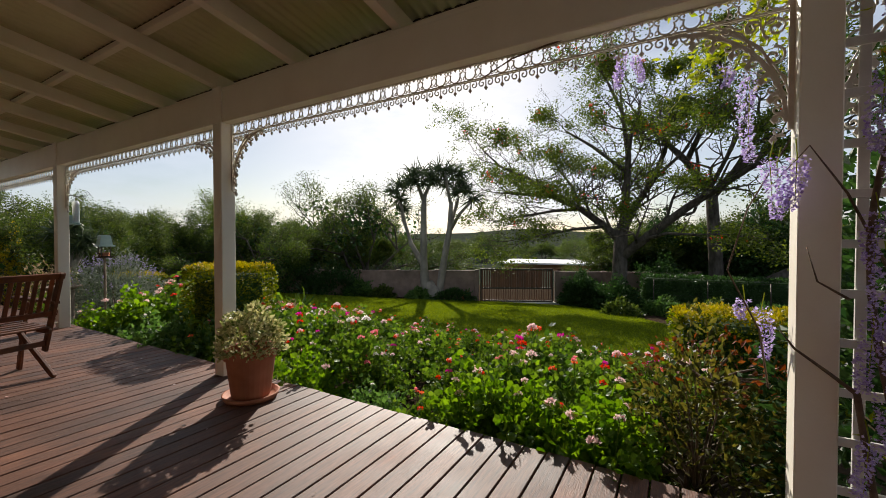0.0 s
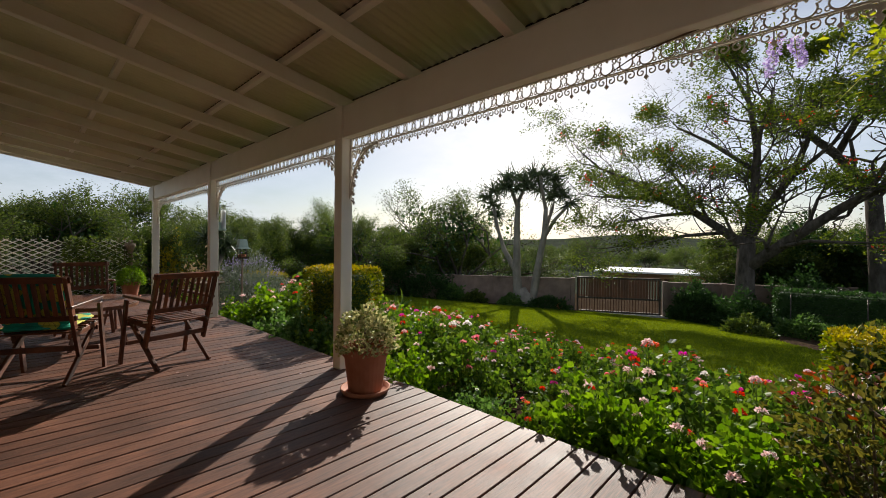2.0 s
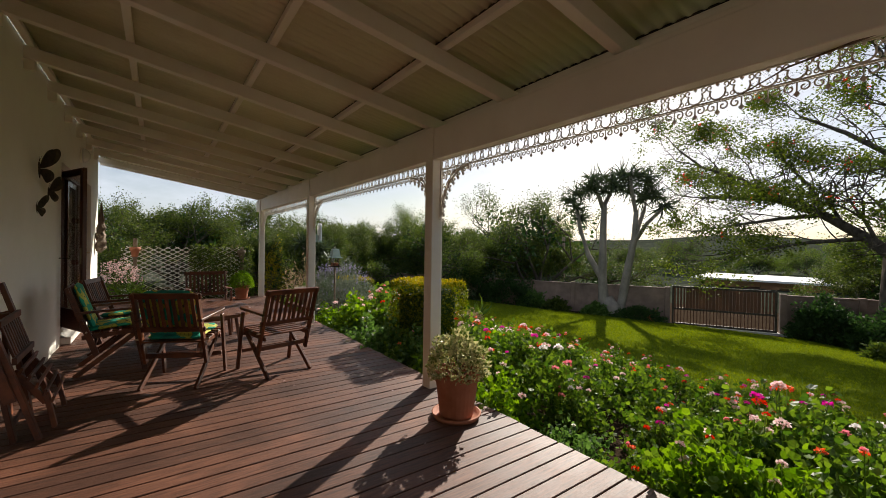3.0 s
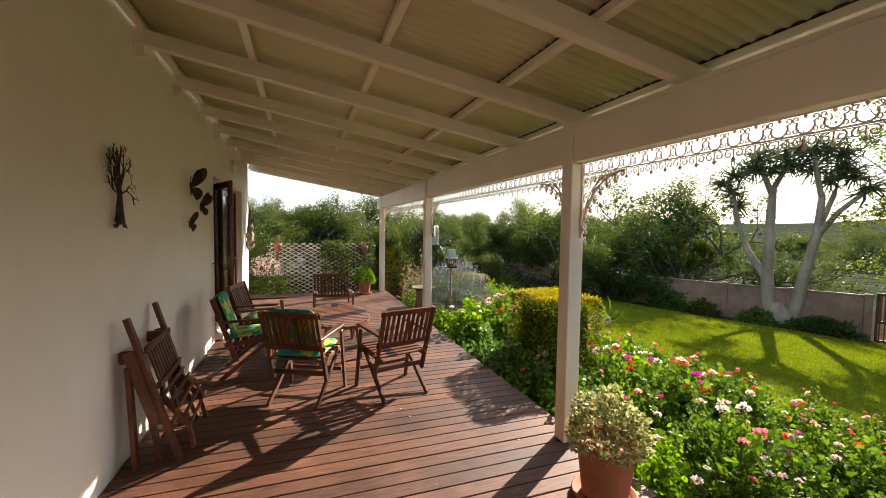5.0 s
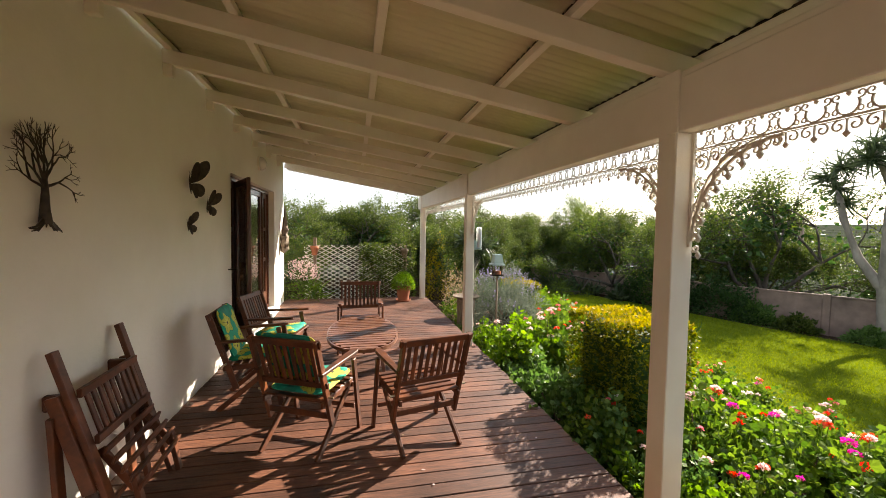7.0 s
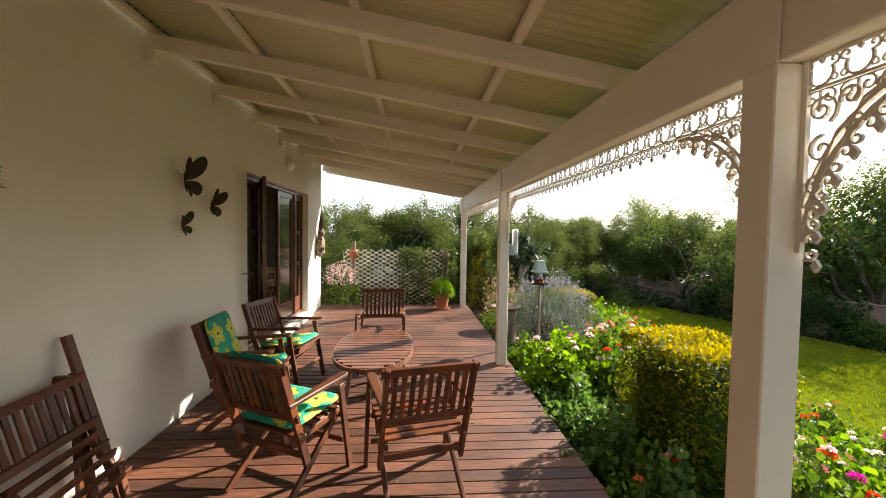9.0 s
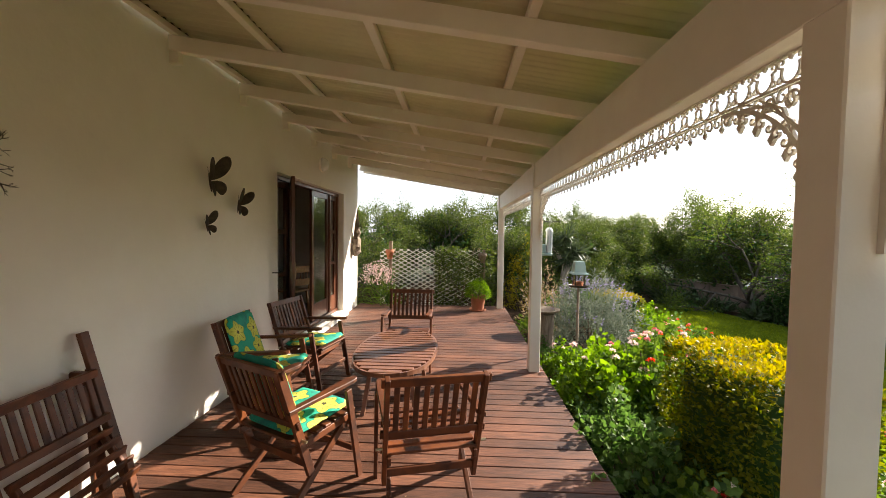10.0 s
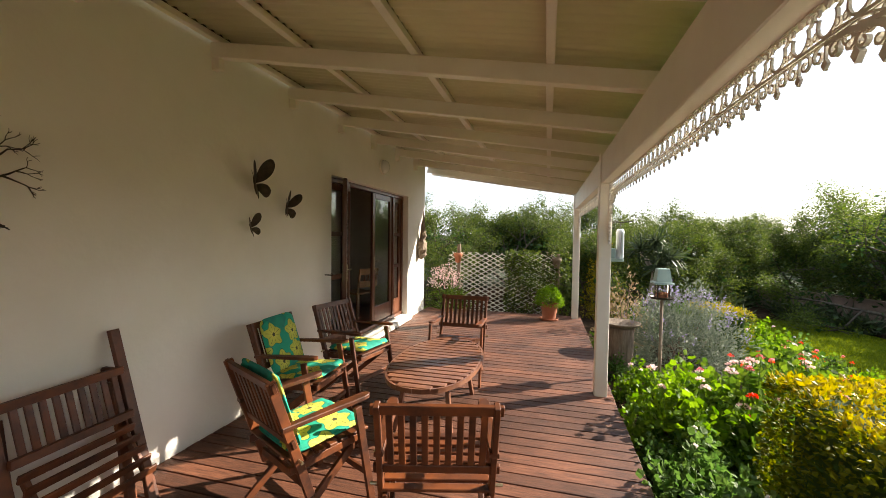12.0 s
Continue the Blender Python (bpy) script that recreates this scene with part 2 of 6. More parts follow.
def add_box(bm, lo, hi, bevel=0.0, m=None):
    lo, hi = Vector(lo), Vector(hi)
    s, c = hi - lo, (hi + lo) / 2
    mat4 = Matrix.Translation(c) @ Matrix.Diagonal((*s, 1))
    if m is not None:
        mat4 = m @ mat4
    r = bmesh.ops.create_cube(bm, size=1.0, matrix=mat4)
    if bevel > 0:
        es = list({e for v in r["verts"] for e in v.link_edges})
        bmesh.ops.bevel(bm, geom=es, offset=bevel, segments=1, affect="EDGES")
    return bm


def box(lo, hi, bevel=0.0, m=None):
    return add_box(bmesh.new(), lo, hi, bevel, m)


def add_bar(bm, p, q, w, d, side=(1, 0, 0), bevel=0.003):
    """A plank from p to q, w wide along side and d thick."""
    p, q = Vector(p), Vector(q)
    z = (q - p).normalized()
    x = Vector(side)
    x = (x - z * x.dot(z)).normalized()
    y = z.cross(x)
    m = Matrix((x, y, z)).transposed().to_4x4()
    m.translation = (p + q) / 2
    L = (q - p).length
    return add_box(bm, (-w / 2, -d / 2, -L / 2), (w / 2, d / 2, L / 2), bevel, m)


def bar(p, q, w, d, side=(1, 0, 0), bevel=0.003):
    return add_bar(bmesh.new(), p, q, w, d, side, bevel)


def lathe(profile, n=28, bm=None, center=(0, 0, 0)):
    """Turned shape from (radius, height) pairs."""
    bm = bm or bmesh.new()
    rings = []
    for r, z in profile:
        rings.append([bm.verts.new((center[0] + r * math.cos(2 * math.pi * i / n), center[1] + r * math.sin(2 * math.pi * i / n), center[2] + z)) for i in range(n)])
    for a, b in zip(rings, rings[1:]):
        for i in range(n):
            bm.faces.new((a[i], a[(i + 1) % n], b[(i + 1) % n], b[i]))
    if profile[0][0] > 1e-4:
        bm.faces.new(rings[0][::-1])
    if profile[-1][0] > 1e-4:
        bm.faces.new(rings[-1])
    return bm


def tube_data(paths, sides=6):
    """Tapered tubes: each path is a list of (point, radius)."""
    V, Fc = [], []
    for path in paths:
        base = len(V)
        k = len(path)
        for i, (p, r) in enumerate(path):
            p = Vector(p)
            a = Vector(path[max(0, i - 1)][0])
            b = Vector(path[min(k - 1, i + 1)][0])
            d = (b - a).normalized()
            u = d.orthogonal().normalized() if abs(d.z) < 0.95 else Vector((1, 0, 0)).cross(d).normalized()
            if abs(d.z) >= 0.95:
                u = Vector((1, 0, 0)) - d * d.x
                u.normalize()
            else:
                u = Vector((0, 0, 1)).cross(d).normalized()
            w = d.cross(u)
            for s in range(sides):
                an = 2 * math.pi * s / sides
                V.append(p + u * (r * math.cos(an)) + w * (r * math.sin(an)))
        for i in range(k - 1):
            for s in range(sides):
                s2 = (s + 1) % sides
                Fc.append((base + i * sides + s, base + i * sides + s2, base + (i + 1) * sides + s2, base + (i + 1) * sides + s))
        Fc.append(tuple(base + (k - 1) * sides + s for s in range(sides)))
    return V, Fc


def tubes(name, paths, material, parent=None, sides=6, label=""):
    V, Fc = tube_data(paths, sides)
    ob = link_mesh(name, V, Fc, material, parent, smooth=True)
    return tagged(ob, label, kind="stuff" if len(paths) > 1 and parent is not None else "")


def leaf_cloud(centers, size, rng, aspect=0.5, up=0.3, outward=None, shape="kite", droop=0.0):
    """Vertices and faces of many single leaves."""
    c = np.asarray(centers, dtype=float)
    n = len(c)
    d = rng.normal(size=(n, 3))
    d[:, 2] = d[:, 2] * 0.6 + up - droop
    if outward is not None:
        d += np.asarray(outward) * 1.2
    d /= np.linalg.norm(d, axis=1, keepdims=True) + 1e-9
    r = rng.normal(size=(n, 3))
    side = np.cross(d, r)
    side /= np.linalg.norm(side, axis=1, keepdims=True) + 1e-9
    nor = np.cross(side, d)
    L = (size * rng.uniform(0.65, 1.3, n))[:, None]
    if shape == "kite":
        pts = [(0, 0, 0), (0.5, 0.5 * aspect, 0.08), (1, 0, -0.05), (0.5, -0.5 * aspect, 0.08)]
        fc = [(0, 1, 2), (0, 2, 3)]
    elif shape == "round":
        pts = [(0.08, 0, -0.05)]
        k = 9
        for i in range(k):
            an = math.radians(-165 + 330 * i / (k - 1))
            rr = 0.5 * (1.0 if i % 2 else 0.8)
            pts.append((0.45 + rr * math.cos(an), rr * math.sin(an) * 1.1, 0.09 if i % 2 else 0.02))
        fc = [(0, i, i + 1) for i in range(1, k)]
    elif shape == "aloe":
        pts = [(0, aspect * 0.5, 0), (0, -aspect * 0.5, 0), (0.4, aspect * 0.45, 0.10), (0.4, -aspect * 0.45, 0.10), (0.75, aspect * 0.25, 0.02), (0.75, -aspect * 0.25, 0.02), (1, 0, -0.26)]
        fc = [(0, 1, 3, 2), (2, 3, 5, 4), (4, 5, 6)]
    else:  # strap
        pts = [(0, aspect * 0.5, 0), (0, -aspect * 0.5, 0), (0.4, aspect * 0.42, 0.12), (0.4, -aspect * 0.42, 0.12), (0.75, aspect * 0.25, 0.06), (0.75, -aspect * 0.25, 0.06), (1, 0, -0.14)]
        fc = [(0, 1, 3, 2), (2, 3, 5, 4), (4, 5, 6)]
    k = len(pts)
    V = np.zeros((n, k, 3))
    for i, (a, b, h) in enumerate(pts):
        V[:, i] = c + d * L * a + side * L * b + nor * L * h
    off = np.arange(n) * k
    faces = []
    for f in fc:
        faces.append([tuple(o + j for j in f) for o in off.tolist()])
    faces = [f for group in zip(*faces) for f in group]
    return V.reshape(-1, 3), faces


def foliage(name, centers, size, material, parent, rng, label="", **kw):
    V, Fc = leaf_cloud(centers, size, rng, **kw)
    ob = link_mesh(name, V, Fc, material, parent)
    return tagged(ob, label, kind="stuff")


def blob_points(n, radii, rng, shell=0.55, lumps=0.22, flat=False):
    """Points in the outer part of a lumpy half-ellipsoid that stands on z = 0, with their outward directions."""
    d = rng.normal(size=(n, 3))
    d /= np.linalg.norm(d, axis=1, keepdims=True)
    d[:, 2] = np.abs(d[:, 2]) if not flat else d[:, 2]
    lump = 1 + lumps * np.sin(d[:, 0] * 5.1 + 1.3) * np.sin(d[:, 1] * 6.3 + 0.4) + lumps * 0.6 * np.sin(d[:, 2] * 9 + d[:, 0] * 7)
    r = rng.uniform(shell, 1.0, n) ** 0.6 * lump
    return d * r[:, None] * np.asarray(radii), d


def copy_at(ob, x, y, z, rz=0, s=1.0, lab=""):
    c = copy_thing(ob, pose(x, y, z, 0, 0, rz))
    c.scale = (ob.scale[0] * s, ob.scale[1] * s, ob.scale[2] * s)
    if lab:
        c["label"] = lab
    return c


def ground_z(x, y):
    return -0.35 - 0.085 * max(0.0, min(14.0, y - 3.0))


# ---- ground, lawn, far hills ----
def make_ground():
    rings = [0.0] + [0.7 * i for i in range(1, 46)] + [34 * 1.16 ** i for i in range(1, 32)]
    seg = 96
    cx, cy = -4.0, 8.0
    V, Fc, idx = [(cx, cy, ground_z(cx, cy))], [], []
    rng = np.random.default_rng(5)
    for r in rings[1:]:
        for s in range(seg):
            a = 2 * math.pi * s / seg
            x, y = cx + r * math.cos(a), cy + r * math.sin(a)
            z = ground_z(x, y)
            if r > 36:
                k = min(1.0, (r - 36) / 160)
                z -= 9 * k * k
                if r > 260:
                    h = min(1.0, (r - 260) / 1000)
                    h = h * h * (3 - 2 * h)
                    face = math.exp(-((math.degrees(a) - 104) / 30) ** 2) if a < 4.2 else 0.0
                    z += h * (0.25 + 0.75 * face) * (43 + 9 * math.sin(a * 3 + 0.8) + 5 * math.sin(a * 11) + 3 * math.sin(a * 23 + 2))
            V.append((x, y, z))
    for s in range(seg):
        Fc.append((0, 1 + s, 1 + (s + 1) % seg))
        idx.append(0)
    for i in range(len(rings) - 2):
        for s in range(seg):
            a, b = 1 + i * seg + s, 1 + i * seg + (s + 1) % seg
            Fc.append((a, a + seg, b + seg, b))
            idx.append(0 if rings[i + 1] < 15 else 1)
    ob = link_mesh("ground", V, Fc, [SOIL, SCRUB], smooth=True, index=idx)
    return tagged(ob, "dark garden soil running out to scrub and low wooded hills", "ground", kind="structure")


make_ground()
WALL_A, WALL_B = Vector((-2.2, 18.05, 0)), Vector((-21.0, 8.45, 0))      # boundary wall, outer run
WALL_U = (WALL_B - WALL_A).normalized()
WALL_N = Vector((-WALL_U.y, WALL_U.x, 0))
if WALL_N.y > 0:
    WALL_N = -WALL_N                                                     # towards the garden


def make_lawn():
    outline = [(-4.6, 5.5), (-6.5, 5.7), (-8.6, 6.2), (-11, 7.0), (-13.5, 6.6), (-15.5, 7.3), (-16.0, 9.2), (-13.0, 11.2), (-10.0, 12.7), (-8.0, 14.0), (-6.8, 15.0),
               (-5.4, 16.0), (-3.0, 16.6), (-1.6, 15.6), (-0.6, 14.2), (0.4, 12.6), (1.6, 11.0), (3.5, 9.4), (5.5, 7.4), (5.0, 6.0), (2.5, 5.6), (0, 5.5), (-2.5, 5.5)]
    pts = []
    k = len(outline)
    for i in range(k):                                 # rounded edge
        p0, p1, p2, p3 = (Vector(outline[(i + j) % k]) for j in (-1, 0, 1, 2))
        for t in (0, 0.25, 0.5, 0.75):
            pts.append(0.5 * ((2 * p1) + (p2 - p0) * t + (2 * p0 - 5 * p1 + 4 * p2 - p3) * t * t + (3 * p1 - p0 - 3 * p2 + p3) * t ** 3))
    c = Vector((-4.5, 10.5))
    V, Fc = [(c.x, c.y, ground_z(c.x, c.y) + 0.03)], []
    n = len(pts)
    for f in (0.34, 0.67, 0.985, 1.0):
        for p in pts:
            q = c + (p - c) * f
            V.append((q.x, q.y, ground_z(q.x, q.y) + (0.03 if f < 1 else -0.03)))
    for i in range(n):
        Fc.append((0, 1 + i, 1 + (i + 1) % n))
    for r in range(3):
        for i in range(n):
            a, b = 1 + r * n + i, 1 + r * n + (i + 1) % n
            Fc.append((a, a + n, b + n, b))
    ob = link_mesh("lawn", V, Fc, GRASS)
    return tagged(ob, "closely mown bright green lawn sloping to the boundary wall", "lawn", kind="structure")


make_lawn()

# ---- veranda structure ----
WY, BX0, BX1 = -0.868, -10.23, 3.3           # house wall face; ends of the veranda
VX = -10.80                                  # outer end of the roof
ROOF_W, ROOF_B = 2.912, 2.425                 # rafter undersides at wall and beam
SLOPE = (ROOF_B - ROOF_W) / (2.14 - WY)


def rafter_z(y):
    return ROOF_W + SLOPE * (y - WY)


DX0, DX1, DZ0, DZ1 = -9.215, -6.50, 0.12, 2.28    # door opening


def house_walls():
    bm = bmesh.new()
    t = 0.26
    add_box(bm, (BX0, WY - t, -0.5), (DX0, WY, 3.05))
    add_box(bm, (DX1, WY - t, -0.5), (BX1, WY, 3.05))
    add_box(bm, (DX0, WY - t, DZ1), (DX1, WY, 3.05))
    add_box(bm, (DX0, WY - t, -0.5), (DX1, WY, DZ0 - 0.03))
    tagged(part("wall_south", bm, PLASTER), "off-white rough plastered house wall behind the deck", "wall", kind="structure")
    tagged(part("wall_west", box((BX0, -6.0, -0.5), (BX0 + 0.26, WY - t, 3.05)), PLASTER), "off-white plastered end wall of the house", "wall", kind="structure")
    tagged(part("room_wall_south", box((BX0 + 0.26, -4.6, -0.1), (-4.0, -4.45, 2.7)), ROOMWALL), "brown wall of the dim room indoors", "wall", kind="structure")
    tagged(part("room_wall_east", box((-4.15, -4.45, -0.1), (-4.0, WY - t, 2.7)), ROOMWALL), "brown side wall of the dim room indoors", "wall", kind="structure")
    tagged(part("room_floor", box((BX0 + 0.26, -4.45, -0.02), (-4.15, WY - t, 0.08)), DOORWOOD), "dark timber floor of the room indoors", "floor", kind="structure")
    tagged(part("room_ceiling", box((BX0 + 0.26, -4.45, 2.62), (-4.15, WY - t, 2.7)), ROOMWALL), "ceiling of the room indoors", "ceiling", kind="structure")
    tagged(part("door_sill", box((DX0 + 0.002, WY - 0.19, 0.004), (DX1 - 0.002, WY + 0.10, DZ0 - 0.031), 0.008), PLASTER), "white painted threshold step under the door", "step", kind="structure")


house_walls()


BEAM_TOP = 2.36


def roof():
    pitch, amp = 0.076, 0.009
    xs = np.arange(VX - 0.03, BX1 + 0.01, pitch / 6)
    V, Fc = [], []
    ys = (WY - 0.02, 0.7, 2.52)
    for y in ys:
        for x in xs:
            V.append((x, y, rafter_z(y) + 0.112 + 0.052 + amp + amp * math.sin(2 * math.pi * x / pitch)))
    k = len(xs)
    for r in range(2):
        for i in range(k - 1):
            Fc.append((r * k + i, r * k + i + 1, (r + 1) * k + i + 1, (r + 1) * k + i))
    ob = link_mesh("ceiling", V, Fc, SHEET, smooth=True)
    mod = ob.modifiers.new("thickness", "SOLIDIFY")
    mod.thickness, mod.offset = 0.0012, 1
    tagged(ob, "olive painted corrugated iron roof sheets over open rafters", "ceiling", kind="structure")
    xs = [-2.884 + 0.945 * i for i in range(-8, 7)]
    for x in xs:
        bm = bmesh.new()
        add_bar(bm, (x, WY - 0.01, rafter_z(WY) + 0.056), (x, 2.45, rafter_z(2.45) + 0.056), 0.07, 0.112, bevel=0.004)
        tagged(part("rafter", bm, PAINT), "cream painted roof rafter running from wall to beam", "rafter", "rafters", kind="structure")
        if x > BX0 + 0.1:
            bm = box((x - 0.028, WY, rafter_z(WY) - 0.10), (x + 0.028, WY + 0.075, rafter_z(WY) - 0.004), 0.006)
            tagged(part("rafter_bracket", bm, PAINT), "cream painted block under a rafter end", "bracket", "rafter brackets", kind="structure")
    for y in (-0.82, -0.09, 0.772, 1.640, 2.40):
        z = rafter_z(y) + 0.114
        batten = tagged(part("purlin", box((VX + 0.02, y - 0.026, z), (BX1, y + 0.026, z + 0.046), 0.003), PAINT), "cream painted batten across the rafters", "batten", "roof battens", kind="structure")
        # dark strip imitating the shade in the corrugation gaps above the batten
        part("foam_closure", box((VX + 0.02, y - 0.020, z + 0.047), (BX1, y + 0.020, z + 0.062)), IRON, batten)
    tagged(part("beam", box((VX + 0.05, 2.145, 2.102), (BX1, 2.255, BEAM_TOP), 0.005), PAINT), "cream painted timber beam on the veranda posts", "beam", kind="structure")
    tagged(part("beam_trim", box((VX + 0.05, 2.155, BEAM_TOP + 0.001), (BX1, 2.24, BEAM_TOP + 0.03), 0.003), PAINT), "narrow cream moulding along the beam", "trim", kind="structure")
    zf = rafter_z(2.49) + 0.165
    tagged(part("fascia", box((VX, 2.475, zf - 0.14), (BX1, 2.497, zf - 0.004), 0.003), PAINT), "cream painted fascia board outside the beam", "trim", kind="structure")
    # unseen from the deck; added so no sky shines through the sheet gaps
    bm = bmesh.new()
    for lo, hi in (((VX, 2.50, zf - 0.12), (BX1, 2.60, zf - 0.108)), ((VX, 2.59, zf - 0.107), (BX1, 2.602, zf + 0.02))):
        add_box(bm, lo, hi, 0.003)
    tagged(part("gutter", bm, PAINT), "unseen painted gutter added outside the eaves to block sky light", "gutter", kind="structure")
    bm = bmesh.new()
    add_bar(bm, (VX, WY - 0.01, rafter_z(WY) + 0.075), (VX, 2.45, rafter_z(2.45) + 0.075), 0.03, 0.15, bevel=0.003)
    tagged(part("verge_board", bm, PAINT), "cream painted board closing the roof end", "trim", kind="structure")


roof()
POSTS = [(-10.33, 0.12), (-6.49, 0.12), (-2.86, 0.12), (0.868, 0.12), (3.1, 0.12)]
for px0, pw in POSTS:
    bm = box((px0, 2.13, -0.3), (px0 + pw, 2.25, 2.1), 0.005)
    add_box(bm, (px0, 2.13, 2.098), (px0 + pw, 2.143, BEAM_TOP + 0.035), 0.002)
    tagged(part("veranda_post", bm, PAINT), "cream painted square timber veranda post", "post", "veranda posts")

# ---- iron lace ----
def strip(bm, pts, w=0.007, d=0.006):
    """A flat bar that follows a path in the plane of the lace (x, z)."""
    ring = []
    w = w * 0.8 if w < 0.012 else w
    k = len(pts)
    for i, p in enumerate(pts):
        a, b = Vector(pts[max(0, i - 1)]), Vector(pts[min(k - 1, i + 1)])
        t = (b - a).normalized()
        nrm = Vector((-t.y, t.x)) * w / 2
        p = Vector(p)
        ring.append([bm.verts.new((q.x, y, q.y)) for q, y in ((p + nrm, -d / 2), (p + nrm, d / 2), (p - nrm, d / 2), (p - nrm, -d / 2))])
    for r, s in zip(ring, ring[1:]):
        for j in range(4):
            bm.faces.new((r[j], r[(j + 1) % 4], s[(j + 1) % 4], s[j]))
    bm.faces.new(ring[0])
    bm.faces.new(ring[-1][::-1])


def arc(cx, cz, r, a0, a1, n=9, r1=None):
    r1 = r if r1 is None else r1
    return [(cx + (r + (r1 - r) * i / n) * math.cos(radians(a0 + (a1 - a0) * i / n)), cz + (r + (r1 - r) * i / n) * math.sin(radians(a0 + (a1 - a0) * i / n))) for i in range(n + 1)]


def diamond(bm, x, z, w, h, d=0.007):
    f = [bm.verts.new((x + a * w, -d / 2, z + c * h)) for a, c in ((0, 1), (1, 0), (0, -1), (-1, 0))]
    g = [bm.verts.new((v.co.x, d / 2, v.co.z)) for v in f]
    bm.faces.new(f)
    bm.faces.new(g[::-1])
    for k in range(4):
        bm.faces.new((f[k], g[k], g[(k + 1) % 4], f[(k + 1) % 4]))


def lace_unit_mesh(w=0.095):
    bm = bmesh.new()
    strip(bm, [(-w / 2, -0.003), (w / 2, -0.003)], 0.007)
    strip(bm, [(-w / 2, -0.087), (w / 2, -0.087)], 0.010)
    strip(bm, [(-w / 2, -0.095), (w / 2, -0.095)], 0.004)
    strip(bm, arc(0, -0.050, 0.032, 150, 390, 14), 0.008)
    for s in (-1, 1):
        strip(bm, [(s * x, z) for x, z in arc(0.0335, -0.020, 0.0145, -95, 270, 11, 0.004)], 0.006)
        strip(bm, [(s * x, z) for x, z in arc(0.034, -0.070, 0.012, 110, -200, 8, 0.004)], 0.005)
        strip(bm, [(s * x, z) for x, z in arc(0.0235, -0.1165, 0.0215, 100, -290, 13, 0.005)], 0.0068)
    diamond(bm, 0, -0.012, 0.008, 0.010)
    strip(bm, [(0, -0.095), (0, -0.134)], 0.006)
    diamond(bm, 0, -0.143, 0.011, 0.014)
    me = bpy.data.meshes.new("lace_motif")
    bm.to_mesh(me)
    bm.free()
    me.materials.append(LACE)
    return me


LACE_ME = lace_unit_mesh()
def lace_bay(x0, x1):
    run = empty("lace_valance", pose(x0, 2.222, 2.1), "white cast-iron lace valance hanging under the veranda beam", "lace trim", "iron lace valances")
    n = max(1, round((x1 - x0) / 0.095))
    step = (x1 - x0) / n
    for i in range(n):
        o = new("lace_motif", LACE_ME)
        o.parent = run
        o.location = (step * (i + 0.5), 0, 0)
        o.scale = (step / 0.095, 1, 1)


def bracket_meshes():
    W, H = 0.42, 0.42
    bm = bmesh.new()
    strip(bm, [(0.008, 0.0), (0.008, -0.55)], 0.016, 0.016)
    for s0, s1 in ((0, 0.012), (0.016, 0.007)):
        pts = [(W - (W - 0.02) * math.sin(radians(a)) * 1.0, -0.10 - (H) * (1 - math.cos(radians(a))) ) for a in range(0, 91, 6)]
        pts = [(x - s0, z + s0) for x, z in pts]
        strip(bm, pts, 0.013 if s0 == 0 else 0.006, 0.012)
    frame_me = bm
    sc = bmesh.new()
    for cx, cz, r, a0, a1 in ((0.055, -0.15, 0.045, -60, 500), (0.13, -0.135, 0.03, 200, -260), (0.06, -0.26, 0.04, 90, 560), (0.14, -0.21, 0.028, 0, 480), (0.045, -0.36, 0.028, 60, 520), (0.21, -0.13, 0.024, 180, -300), (0.045, -0.44, 0.02, 0, 460)):
        strip(sc, arc(cx, cz, r, a0, a1, 18, 0.006), 0.009, 0.010)
    strip(sc, [(0.02, -0.48), (0.05, -0.34), (0.10, -0.22), (0.20, -0.13), (0.33, -0.105)], 0.011, 0.010)
    strip(sc, [(0.02, -0.42), (0.09, -0.30), (0.16, -0.15), (0.25, -0.10)], 0.009, 0.010)
    pend = bmesh.new()

    def on_arch(a):
        return Vector((W - (W - 0.02) * math.sin(radians(a)), -0.10 - H * (1 - math.cos(radians(a)))))
    for a in range(2, 88, 12):
        p, q = on_arch(a), on_arch(a + 11)
        t = (q - p).normalized()
        nrm = Vector((-t.y, t.x))
        mid = (p + q) / 2

        def loc(u, v):
            w = mid + t * u + nrm * v
            return (w.x, w.y)
        for s in (-1, 1):
            strip(pend, [loc(s * cx, cz) for cx, cz in arc(0.021, 0.023, 0.019, -100, 290, 13, 0.004)], 0.0075, 0.010)
            strip(pend, [loc(s * 0.040, 0.0), loc(s * 0.036, 0.02)], 0.006, 0.010)
        end = loc(0.042, 0.036)
        strip(pend, [loc(0.042, 0.0), end], 0.007, 0.010)
        diamond(pend, end[0], end[1] - 0.014, 0.013, 0.019, 0.012)
    out = []
    for nm, b in (("arched_rib", frame_me), ("scrollwork", sc), ("pendant_fringe", pend)):
        me = bpy.data.meshes.new(nm)
        b.to_mesh(me)
        b.free()
        me.materials.append(LACE)
        out.append(me)
    return out


BRK = bracket_meshes()
def lace_bracket(x, flip):
    e = empty("lace_bracket", pose(x, 2.222, 2.1) @ Matrix.Diagonal((-1 if flip else 1, 1, 1, 1)), "white cast-iron scrollwork bracket fixed to a post", "bracket", "iron lace brackets")
    for me in BRK:
        o = new(me.name, me)
        o.parent = e
        tagged(o, kind="stuff")


for (a, wa), (b, wb) in zip(POSTS, POSTS[1:]):
    lace_bay(a + wa, b)
    lace_bracket(a + wa, False)
    lace_bracket(b, True)

